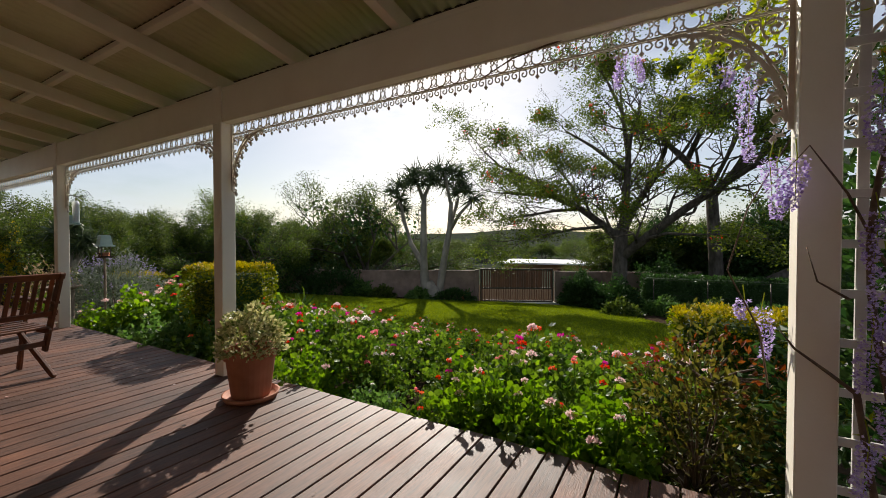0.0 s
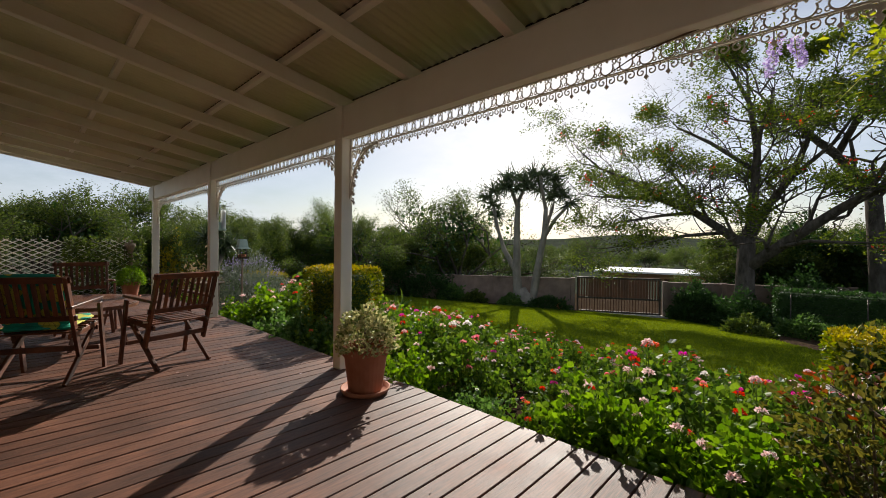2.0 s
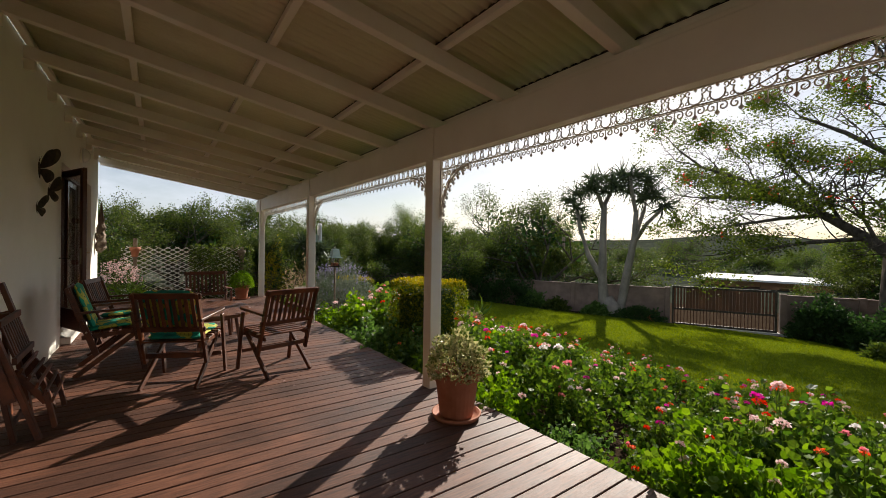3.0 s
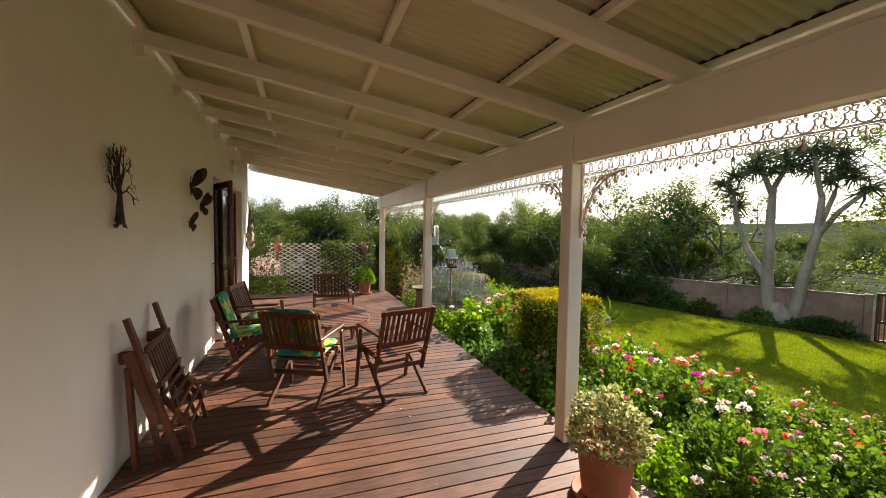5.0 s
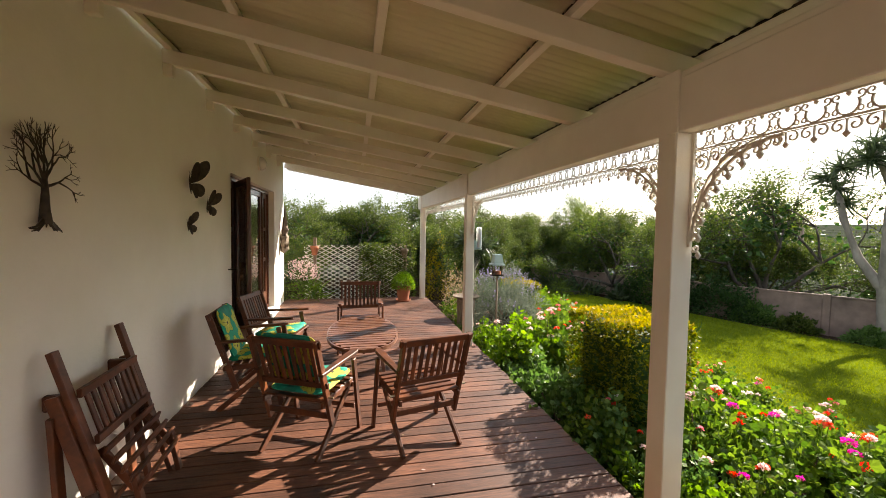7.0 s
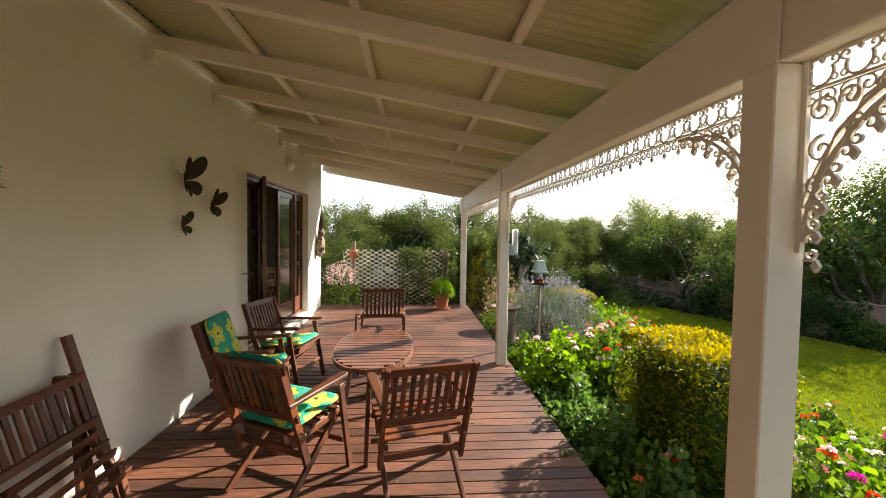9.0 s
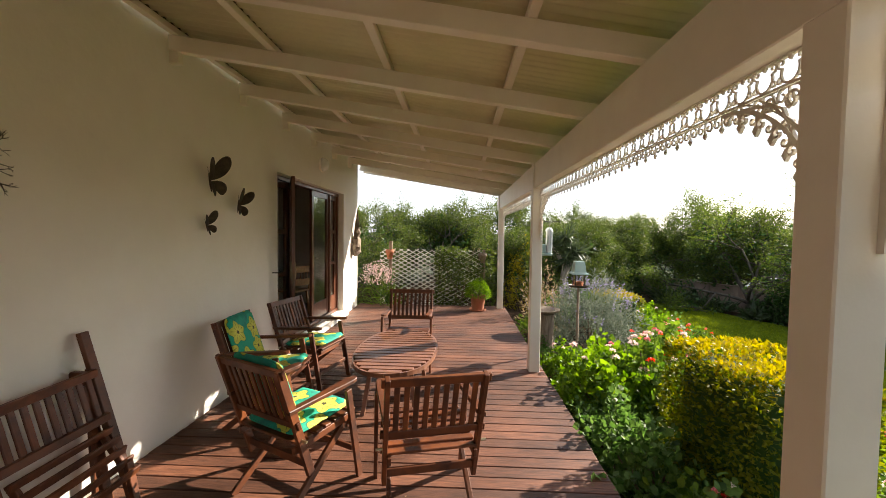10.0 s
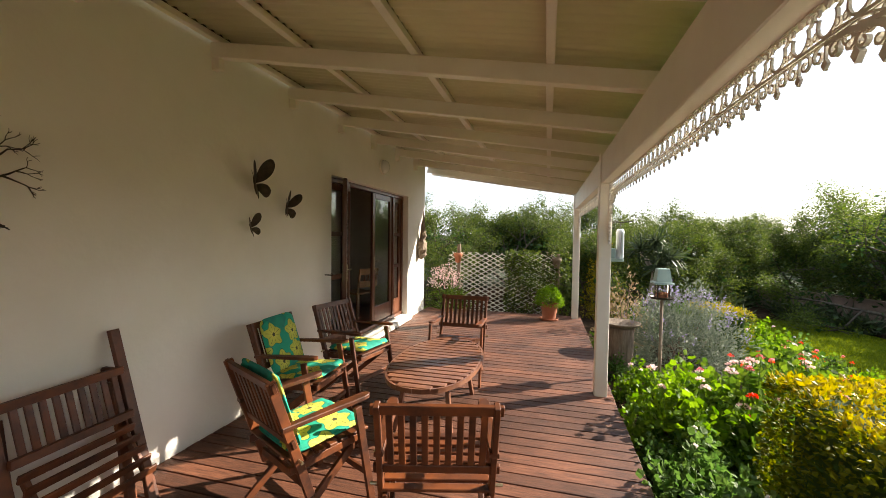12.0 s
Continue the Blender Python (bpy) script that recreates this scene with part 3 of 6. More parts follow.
# ---- furniture ----
def slat_chair():
    """Folding armchair; it faces +y."""
    ch = empty("garden_armchair")
    hw = 0.255
    for s in (-1, 1):
        x = s * hw
        part("back_post", bar((x, -0.325, 0.86), (x, -0.11, 0.20), 0.026, 0.048), TEAK, ch)
        part("front_leg", bar((x + s * 0.028, 0.16, 0.60), (x + s * 0.028, 0.27, 0.0), 0.024, 0.045), TEAK, ch)
        part("cross_leg", bar((x - s * 0.028, 0.23, 0.41), (x - s * 0.028, -0.27, 0.0), 0.024, 0.045), TEAK, ch)
        arm = bmesh.new()                                # flat rest, broader towards the front, with a rounded nose
        prof = [(-0.27, 0.020), (-0.10, 0.024), (0.12, 0.034), (0.21, 0.034), (0.245, 0.026), (0.26, 0.010)]
        rings = []
        for py, pw in prof:
            z = 0.602 + 0.05 * (py + 0.27)
            rings.append([arm.verts.new((x + dx, py, z + dz)) for dx, dz in ((-pw, 0), (pw, 0), (pw, 0.018), (pw * 0.85, 0.022), (-pw * 0.85, 0.022), (-pw, 0.018))])
        for r0, r1 in zip(rings, rings[1:]):
            for k in range(6):
                arm.faces.new((r0[k], r0[(k + 1) % 6], r1[(k + 1) % 6], r1[k]))
        arm.faces.new(rings[0][::-1])
        arm.faces.new(rings[-1])
        part("armrest", arm, TEAK, ch)
        part("seat_rail", bar((x - s * 0.02, -0.22, 0.375), (x - s * 0.02, 0.25, 0.405), 0.022, 0.042), TEAK, ch)
        part("hinge_bolt", lathe([(0.0, -0.02), (0.008, -0.02), (0.008, 0.02), (0.0, 0.02)], 8, center=(0, 0, 0)), STEEL, ch).matrix_basis = pose(x + s * 0.03, -0.185, 0.43, 0, 90, 0)
    for i in range(7):
        y = -0.18 + i * 0.070
        z = 0.398 + (y + 0.22) * 0.065
        part("seat_slat", box((-hw + 0.004, y - 0.024, z), (hw - 0.004, y + 0.024, z + 0.016), 0.003), TEAK, ch)
    def on_back(z):
        return -0.325 + 0.3258 * (0.86 - z)
    for z, hgt in ((0.835, 0.05), (0.525, 0.045)):
        part("back_rail", bar((-hw - 0.03, on_back(z), z), (hw + 0.03, on_back(z), z), hgt, 0.022, (0, -0.31, 0.951)), TEAK, ch)
    for i in range(9):
        x = -0.205 + i * 0.41 / 8
        part("back_slat", bar((x, on_back(0.54), 0.54), (x, on_back(0.82), 0.82), 0.03, 0.013), TEAK, ch)
    part("stretcher", bar((-hw, 0.235, 0.19), (hw, 0.235, 0.19), 0.036, 0.02, (0, 0, 1)), TEAK, ch)
    part("stretcher", bar((-hw, on_back(0.27), 0.27), (hw, on_back(0.27), 0.27), 0.045, 0.02, (0, 0, 1)), TEAK, ch)
    part("stretcher", bar((-hw, 0.21, 0.375), (hw, 0.21, 0.375), 0.04, 0.02, (0, 0, 1)), TEAK, ch)
    return ch


def facing(fx, fy):
    return math.degrees(math.atan2(-fx, fy))


chair = slat_chair()
CHAIRS = [(-4.13, 1.13, facing(-0.965, -0.25), "red-brown slatted wooden folding armchair with no cushion"),
          (-4.225, 0.305, facing(-0.89, 0.45), "red-brown slatted wooden armchair holding a green floral cushion"),
          (-5.08, -0.27, facing(-0.04, 1.0), "red-brown slatted wooden armchair by the wall with floral cushion"),
          (-5.88, -0.21, facing(0.20, 0.98), "red-brown slatted wooden armchair with a cushion on its seat"),
          (-6.52, 0.715, facing(1.0, 0.0), "bare dark slatted wooden armchair at the table's far end")]
for i, (x, y, rz, lab) in enumerate(CHAIRS):
    if i == 0:
        chair.matrix_basis = pose(x, y, 0, 0, 0, rz)
        c = chair
    else:
        c = copy_thing(chair, pose(x, y, 0, 0, 0, rz))
    tagged(c, lab, "chair", "armchairs round the low table")


def cushion_material():
    m, t, p, out = nodes_of("floral_cushion_cloth")
    n, l = t.nodes, t.links
    tc = n.new("ShaderNodeTexCoord")
    vo = n.new("ShaderNodeTexVoronoi")
    vo.voronoi_dimensions = "2D"
    vo.inputs["Scale"].default_value = 5.4
    vo.inputs["Randomness"].default_value = 0.75
    l.new(tc.outputs["Object"], vo.inputs["Vector"])
    sub = n.new("ShaderNodeVectorMath")
    sub.operation = "SUBTRACT"
    l.new(tc.outputs["Object"], sub.inputs[0])
    l.new(vo.outputs["Position"], sub.inputs[1])
    sep = n.new("ShaderNodeSeparateXYZ")
    l.new(sub.outputs[0], sep.inputs[0])
    at = n.new("ShaderNodeMath")
    at.operation = "ARCTAN2"
    l.new(sep.outputs["X"], at.inputs[0])
    yz = n.new("ShaderNodeMath")
    yz.operation = "ADD"
    l.new(sep.outputs["Y"], yz.inputs[0])
    yz.inputs[1].default_value = 0.0
    l.new(yz.outputs[0], at.inputs[1])
    m5 = n.new("ShaderNodeMath")
    m5.operation = "MULTIPLY"
    m5.inputs[1].default_value = 5.0
    l.new(at.outputs[0], m5.inputs[0])
    co = n.new("ShaderNodeMath")
    co.operation = "COSINE"
    l.new(m5.outputs[0], co.inputs[0])
    rad = n.new("ShaderNodeMath")                      # petal edge: distance against a five-lobed radius
    rad.operation = "MULTIPLY_ADD"
    rad.inputs[1].default_value, rad.inputs[2].default_value = 0.09, 0.50
    l.new(co.outputs[0], rad.inputs[0])
    dv = n.new("ShaderNodeMath")
    dv.operation = "DIVIDE"
    l.new(vo.outputs["Distance"], dv.inputs[0])
    l.new(rad.outputs[0], dv.inputs[1])
    r = ramp(t, (0.05, 0.05, 0.02), (0.0, 0.30, 0.19), 0.0, 1.0)
    e = r.color_ramp.elements
    e[0].position = 0.0
    for pos, c in ((0.13, (0.06, 0.06, 0.02)), (0.2, (0.62, 0.58, 0.10)), (0.55, (0.50, 0.50, 0.07)), (0.9, (0.44, 0.46, 0.06)), (0.94, (0.01, 0.12, 0.08))):
        k = e.new(pos)
        k.color = (*c, 1)
    e[-1].color = (0.0, 0.30, 0.19, 1)
    l.new(dv.outputs[0], r.inputs["Fac"])
    pick = n.new("ShaderNodeSeparateColor")
    l.new(vo.outputs["Color"], pick.inputs[0])
    gt = n.new("ShaderNodeMath")
    gt.operation = "GREATER_THAN"
    gt.inputs[1].default_value = 0.22
    l.new(pick.outputs[0], gt.inputs[0])
    r2 = ramp(t, (0.01, 0.16, 0.13), (0.0, 0.34, 0.22), 0.25, 0.8)
    n2 = n.new("ShaderNodeTexNoise")
    n2.inputs["Scale"].default_value = 9
    l.new(tc.outputs["Object"], n2.inputs["Vector"])
    l.new(n2.outputs["Fac"], r2.inputs["Fac"])
    mx = n.new("ShaderNodeMix")
    mx.data_type = "RGBA"
    l.new(gt.outputs[0], mx.inputs["Factor"])
    l.new(r2.outputs[0], mx.inputs["A"])
    l.new(r.outputs[0], mx.inputs["B"])
    m10 = n.new("ShaderNodeMath")                      # dark veins along the petals
    m10.operation = "MULTIPLY"
    m10.inputs[1].default_value = 10.0
    l.new(at.outputs[0], m10.inputs[0])
    c10 = n.new("ShaderNodeMath")
    c10.operation = "COSINE"
    l.new(m10.outputs[0], c10.inputs[0])
    inside = n.new("ShaderNodeMath")
    inside.operation = "LESS_THAN"
    inside.inputs[1].default_value = 0.75
    l.new(dv.outputs[0], inside.inputs[0])
    line = n.new("ShaderNodeMapRange")
    line.inputs["From Min"].default_value, line.inputs["From Max"].default_value, line.inputs["To Max"].default_value = 0.90, 0.99, 0.8
    l.new(c10.outputs[0], line.inputs["Value"])
    both = n.new("ShaderNodeMath")
    both.operation = "MULTIPLY"
    l.new(line.outputs[0], both.inputs[0])
    l.new(inside.outputs[0], both.inputs[1])
    b3x = n.new("ShaderNodeMath")
    b3x.operation = "MULTIPLY"
    l.new(both.outputs[0], b3x.inputs[0])
    l.new(gt.outputs[0], b3x.inputs[1])
    mv = n.new("ShaderNodeMix")
    mv.data_type = "RGBA"
    mv.inputs["B"].default_value = (0.03, 0.06, 0.02, 1)
    l.new(b3x.outputs[0], mv.inputs["Factor"])
    l.new(mx.outputs["Result"], mv.inputs["A"])
    l.new(mv.outputs["Result"], p.inputs["Base Color"])
    p.inputs["Roughness"].default_value = 0.8
    wv = n.new("ShaderNodeTexNoise")
    wv.inputs["Scale"].default_value = 14
    l.new(tc.outputs["Object"], wv.inputs["Vector"])
    bp = n.new("ShaderNodeBump")
    bp.inputs["Strength"].default_value, bp.inputs["Distance"].default_value = 0.5, 0.02
    l.new(wv.outputs["Fac"], bp.inputs["Height"])
    l.new(bp.outputs[0], p.inputs["Normal"])
    return m


CLOTH = cushion_material()


def pad_mesh(w, d, t, seed):
    """A stuffed pad lying in x, y with rounded corners and soft edges."""
    rng = random.Random(seed)
    V, Fc = [], []
    n = 16
    for side in (1, -1):
        for j in range(n + 1):
            for i in range(n + 1):
                u, v = 2 * i / n - 1, 2 * j / n - 1
                edge = max(0.0, 1 - max(abs(u), abs(v)) ** 6) ** 0.5
                corner = 1 - 0.13 * (abs(u) * abs(v)) ** 4
                puff = edge * (0.75 + 0.25 * math.cos(u * 3.0) * math.cos(v * 2.6)) + 0.06 * math.sin(u * 5 + seed) * math.sin(v * 4)* edge
                V.append((u * w / 2 * corner, v * d / 2 * corner, side * t / 2 * max(0.06, puff)))
    k = (n + 1) ** 2
    for j in range(n):
        for i in range(n):
            a = j * (n + 1) + i
            Fc.append((a, a + 1, a + n + 2, a + n + 1))
            Fc.append((k + a, k + a + n + 1, k + a + n + 2, k + a + 1))
    edge_i = [i for i in range(n)] + [i * (n + 1) + n for i in range(n)] + [n * (n + 1) + n - i for i in range(n)] + [(n - i) * (n + 1) for i in range(n)]
    for a, b in zip(edge_i, edge_i[1:] + edge_i[:1]):
        Fc.append((a, a + k, b + k, b))
    return V, Fc


def cushion(ix, with_back, lab):
    x, y, rz, _ = CHAIRS[ix]
    e = empty("chair_cushion", pose(x, y, 0, 0, 0, rz), lab, "cushion", "floral cushions")
    V, Fc = pad_mesh(0.46, 0.46, 0.07, ix)
    o = link_mesh("seat_pad", V, Fc, CLOTH, e, smooth=True)
    o.matrix_basis = pose(0, 0.035, 0.460, 4, 0, 0)
    piping(o, 0.46, 0.46)
    if with_back:
        V, Fc = pad_mesh(0.44, 0.46, 0.065, ix + 9)
        o = link_mesh("back_pad", V, Fc, CLOTH, e, smooth=True)
        o.matrix_basis = pose(0, -0.205, 0.665, 108.5, 0, 0)
        piping(o, 0.44, 0.46)


def piping(pad, w, d):
    pts = []
    for i in range(41):
        t = 2 * math.pi * i / 40
        c, s = math.cos(t), math.sin(t)
        pts.append(((math.copysign(abs(c) ** 0.28, c) * w * 0.488, math.copysign(abs(s) ** 0.28, s) * d * 0.488, 0.0), 0.006))
    tubes("piping", [pts], CLOTH, pad, 6)


cushion(1, True, "green and yellow floral cushion tied over seat and back")
cushion(2, True, "green and yellow floral cushion on seat and backrest")
cushion(3, False, "green and yellow floral seat cushion lying on a chair")


def low_table():
    cx, cy, a, b, z = -5.62, 0.725, 0.71, 0.37, 0.47
    e = empty("oval_table", pose(cx, cy, 0, 0, 0, 0), "low oval slatted table of red-brown weathered timber", "table")
    n = 17
    step = 2 * a / n
    for i in range(n):
        x = -a + step * (i + 0.5)
        hy = b * math.sqrt(max(0.02, 1 - (abs(x) / a) ** 2.3))
        part("table_slat", box((x - step * 0.41, -hy, z - 0.02), (x + step * 0.41, hy, z), 0.003), TABLEWOOD, e)
    rim = []
    N = 44
    for i in range(N + 1):
        t = 2 * math.pi * i / N
        c, s = math.cos(t), math.sin(t)
        rim.append((math.copysign(abs(c) ** (2 / 2.3), c) * (a + 0.006), math.copysign(abs(s) ** (2 / 2.3), s) * (b + 0.006)))
    bm = bmesh.new()
    strip(bm, rim, 0.018, 0.035)
    for v in bm.verts:
        v.co = Vector((v.co.x, v.co.z, z - 0.021 + v.co.y))
    part("rim", bm, TABLEWOOD, e)
    for sx in (-1, 1):
        for sy in (-1, 1):
            part("leg", bar((sx * 0.36, sy * 0.17, z - 0.03), (sx * 0.45, sy * 0.23, 0.0), 0.048, 0.034), TABLEWOOD, e)
        part("cross_rail", bar((sx * 0.37, -0.2, z - 0.045), (sx * 0.37, 0.2, z - 0.045), 0.045, 0.022, (0, 0, 1)), TABLEWOOD, e)
    part("long_rail", bar((-0.66, 0, z - 0.045), (0.66, 0, z - 0.045), 0.045, 0.022, (0, 0, 1)), TABLEWOOD, e)


low_table()


def folded_chair(x, y0, lean, lab, rz=0.0):
    """A half-folded armchair leaning on the wall with its back posts; it looks along +y."""
    e = empty("folded_chair", pose(x, y0, 0, 0, 0, rz), lab, "chair")
    hw = 0.30
    T = pose(0, 0, 0, lean, 0, 0)

    def L(px, py, pz):
        return T @ Vector((px, py, pz))
    for s in (-1, 1):
        part("back_post", bar(L(s * hw, 0, 1.03), L(s * hw, 0, 0.0), 0.03, 0.055, (0, 1, 0)), TEAK, e)
        part("front_leg", bar((s * (hw - 0.035), -0.235, 0.70), (s * (hw - 0.035), -0.12, 0.0), 0.028, 0.055, (0, 1, 0)), TEAK, e)
        part("rear_leg", bar((s * (hw + 0.034), -0.27, 0.68), (s * (hw + 0.034), -0.24, 0.0), 0.028, 0.06, (0, 1, 0)), TEAK, e)
        part("armrest", bar(L(s * (hw + 0.034), -0.045, 0.82), L(s * (hw + 0.034), -0.045, 0.30), 0.024, 0.06), TEAK, e)
        part("hinge_block", box((s * (hw - 0.02) - 0.02, -0.335, 0.69), (s * (hw - 0.02) + 0.02, -0.215, 0.77), 0.008), TEAK, e)
        part("short_leg", bar(L(s * (hw - 0.07), 0.10, 0.27), L(s * (hw - 0.07), 0.075, 0.02), 0.028, 0.045, (0, 1, 0)), TEAK, e)
        part("seat_rail", bar(L(s * (hw - 0.07), 0.0, 0.47), L(s * (hw - 0.07), 0.085, 0.20), 0.022, 0.04, (1, 0, 0)), TEAK, e)
    for z in (0.79, 0.535):
        part("back_rail", bar(L(-hw + 0.02, 0.03, z), L(hw - 0.02, 0.03, z), 0.045, 0.024, (0, 0, 1)), TEAK, e)
    for i in range(9):
        xx = -0.225 + i * 0.05625
        part("back_slat", bar(L(xx, 0.026, 0.545), L(xx, 0.026, 0.78), 0.032, 0.013), TEAK, e)
    for i in range(5):
        f = i / 4
        part("seat_slat", bar(L(-hw + 0.035, 0.035 + 0.085 * f, 0.46 - 0.25 * f), L(hw - 0.035, 0.035 + 0.085 * f, 0.46 - 0.25 * f), 0.044, 0.016, (0, 0.3, 1)), TEAK, e)
    part("stretcher", bar((-hw + 0.03, -0.135, 0.10), (hw - 0.03, -0.135, 0.10), 0.036, 0.02, (0, 0, 1)), TEAK, e)
    return e


folded_chair(-3.69, -0.53, 16, "folded red-brown slatted chair leaning against the white wall", 2)


def flower_pot(name, x, y, z, r, h, lab, saucer=True):
    e = empty(name, pose(x, y, z), lab, "plant pot")
    z0 = 0.0
    if saucer:
        part("saucer", lathe([(0.0, 0), (r * 0.98, 0.0), (r * 1.08, 0.035), (r * 1.0, 0.035), (r * 0.92, 0.014), (0.0, 0.014)]), TERRA, e, smooth=True)
        z0 = 0.014
    part("pot", lathe([(0.0, z0), (r * 0.70, z0), (r * 0.74, z0 + 0.02), (r * 0.92, z0 + h * 0.78), (r * 1.0, z0 + h * 0.79), (r * 1.03, z0 + h * 0.99), (r * 0.99, z0 + h), (r * 0.90, z0 + h * 0.985), (r * 0.87, z0 + h * 0.84), (0.0, z0 + h * 0.84)]), TERRA, e, smooth=False)
    return e


def bushy(name, m, radii, n, leaf, material, seed, lab, cat="shrub", group="", parent_name="foliage", aspect=0.55, shell=0.5, stems=8, shape="kite", lumps=0.2, wood=None):
    rng = np.random.default_rng(seed)
    e = empty(name, m, lab, cat, group)
    pts, d = blob_points(n, radii, rng, shell, lumps)
    foliage(parent_name, pts, leaf, material, e, rng, aspect=aspect, outward=d * 0.8, shape=shape)
    paths = []
    for i in range(stems):
        q = pts[rng.integers(0, n)] * 0.8
        paths.append([((0.03 * rng.normal(), 0.03 * rng.normal(), -0.03), 0.012), (tuple(q * (0.5, 0.5, 0.55)), 0.008), (tuple(q), 0.004)])
    tubes("stem_cluster", paths, wood or TWIG, e, 5)
    return e


pot1 = flower_pot("terracotta_pot", -2.15, 1.985, 0, 0.178, 0.35, "round terracotta pot on a saucer at the deck edge")
bushy("variegated_shrub", pose(-2.15, 1.985, 0.32), (0.235, 0.235, 0.32), 2300, 0.032, L_VARI, 3, "rounded cream and green variegated shrub in a pot", shell=0.6, lumps=0.08, aspect=0.7)
pot2 = flower_pot("terracotta_pot", -9.98, 1.71, 0, 0.165, 0.30, "terracotta pot at the far end of the deck")
bushy("clipped_shrub", pose(-9.98, 1.71, 0.27), (0.27, 0.27, 0.38), 2600, 0.034, L_FRESH, 4, "round bright green shrub in a terracotta pot", shell=0.6, lumps=0.06, aspect=0.6)

# ---- door ----
def glazed_leaf(e, w, h, panes, name):
    """Timber frame with its glass, hinged at x = 0, in the plane y = 0."""
    st, d = 0.085, 0.042
    bm = bmesh.new()
    add_box(bm, (0, -d / 2, 0), (st, d / 2, h), 0.004)
    add_box(bm, (w - st, -d / 2, 0), (w, d / 2, h), 0.004)
    add_box(bm, (st, -d / 2, h - st), (w - st, d / 2, h), 0.004)
    add_box(bm, (st, -d / 2, 0), (w - st, d / 2, 0.26), 0.004)
    zs = [0.26]
    for k in panes:
        add_box(bm, (st, -d / 2, k - 0.03), (w - st, d / 2, k + 0.03), 0.003)
        zs += [k - 0.03, k + 0.03]
    zs.append(h - st)
    fr = part(name, bm, DOORWOOD, e)
    for a, b in zip(zs[::2], zs[1::2]):
        g = part("pane", box((st - 0.004, -0.004, a - 0.004), (w - st + 0.004, 0.004, b + 0.004)), GLASS, fr)
        g.visible_shadow = False
    return fr


def doors():
    y = WY - 0.15
    e = empty("door_1", pose(0, 0, 0), "dark varnished timber double door with glass, one leaf open", "door", kind="structure")
    bm = bmesh.new()
    for a, b in ((DX0, DX0 + 0.055), (DX1 - 0.055, DX1), (-8.77, -8.72), (-7.15, -7.10)):
        add_box(bm, (a, y - 0.05, DZ0), (b, y + 0.05, DZ1), 0.004)
    add_box(bm, (DX0, y - 0.052, DZ1 - 0.055), (DX1, y + 0.052, DZ1 - 0.001), 0.004)
    add_box(bm, (DX0, y - 0.052, DZ0 - 0.03), (DX1, y + 0.052, DZ0 + 0.03), 0.004)
    part("door_frame", bm, DOORWOOD, e)
    h = DZ1 - DZ0 - 0.09
    for nm, x, w, panes, rz, yy in (("sidelight", DX0 + 0.057, 0.38, (0.86, 1.42), 0, 0), ("sidelight", -7.098, 0.54, (0.86, 1.42), 0, 0),
                                    ("door_leaf", -8.715, 0.77, (), 0, 0.004), ("door_leaf", -7.105, 0.77, (), 25, 0.055)):
        s = glazed_leaf(e, w, h, panes, nm)
        s.matrix_basis = pose(x, y + yy, DZ0 + 0.032, 0, 0, rz)
        if nm == "door_leaf":
            hx = w - 0.05
            hb = bmesh.new()
            add_box(hb, (hx - 0.018, -0.028, 0.86), (hx + 0.018, 0.028, 1.06), 0.003)
            add_bar(hb, (hx, 0.0, 1.0), (hx, 0.065, 1.0), 0.014, 0.014)
            add_bar(hb, (hx + 0.005, 0.065, 1.0), (hx - 0.10, 0.065, 1.0), 0.016, 0.012, (0, 0, 1))
            part("door_handle", hb, STEEL, s)
    hook = bmesh.new()
    add_bar(hook, (0, 0, 0), (0, 0.11, 0), 0.012, 0.012)
    add_bar(hook, (-0.01, 0.105, 0.0), (0.04, 0.105, 0.03), 0.01, 0.01, (0, 0, 1))
    o = part("door_hook", hook, IRON)
    o.matrix_basis = pose(-6.36, WY, 1.09)
    tagged(o, "dark iron hold-back hook fixed to the plaster wall", "hook")


doors()


def indoor_chair(x, y, rz):
    e = empty("dining_chair", pose(x, y, 0.08, 0, 0, rz), "pale pine chair with curved back standing indoors", "chair")
    for sx in (-1, 1):
        for sy in (-1, 1):
            part("leg", bar((sx * 0.17, sy * 0.17, 0.43), (sx * 0.20, sy * 0.2, 0), 0.034, 0.034), PALEWOOD, e)
        part("back_post", bar((sx * 0.19, -0.19, 0.43), (sx * 0.21, -0.28, 0.88), 0.034, 0.028), PALEWOOD, e)
    part("seat", box((-0.22, -0.22, 0.43), (0.22, 0.22, 0.465), 0.012), PALEWOOD, e)
    for z in (0.84, 0.62):
        bm = bmesh.new()
        pts = [(-0.21 + 0.42 * i / 8, 0.06 * math.sin(math.pi * i / 8)) for i in range(9)]
        for (xa, ya), (xb, yb) in zip(pts, pts[1:]):
            add_bar(bm, (xa, -0.26 - ya, z), (xb, -0.26 - yb, z), 0.11, 0.018, (0, 0, 1), 0)
        part("back_rail", bm, PALEWOOD, e)
    for i in range(4):
        part("spindle", bar((-0.12 + i * 0.08, -0.29, 0.67), (-0.12 + i * 0.08, -0.305, 0.79), 0.016, 0.016), PALEWOOD, e)
    return e


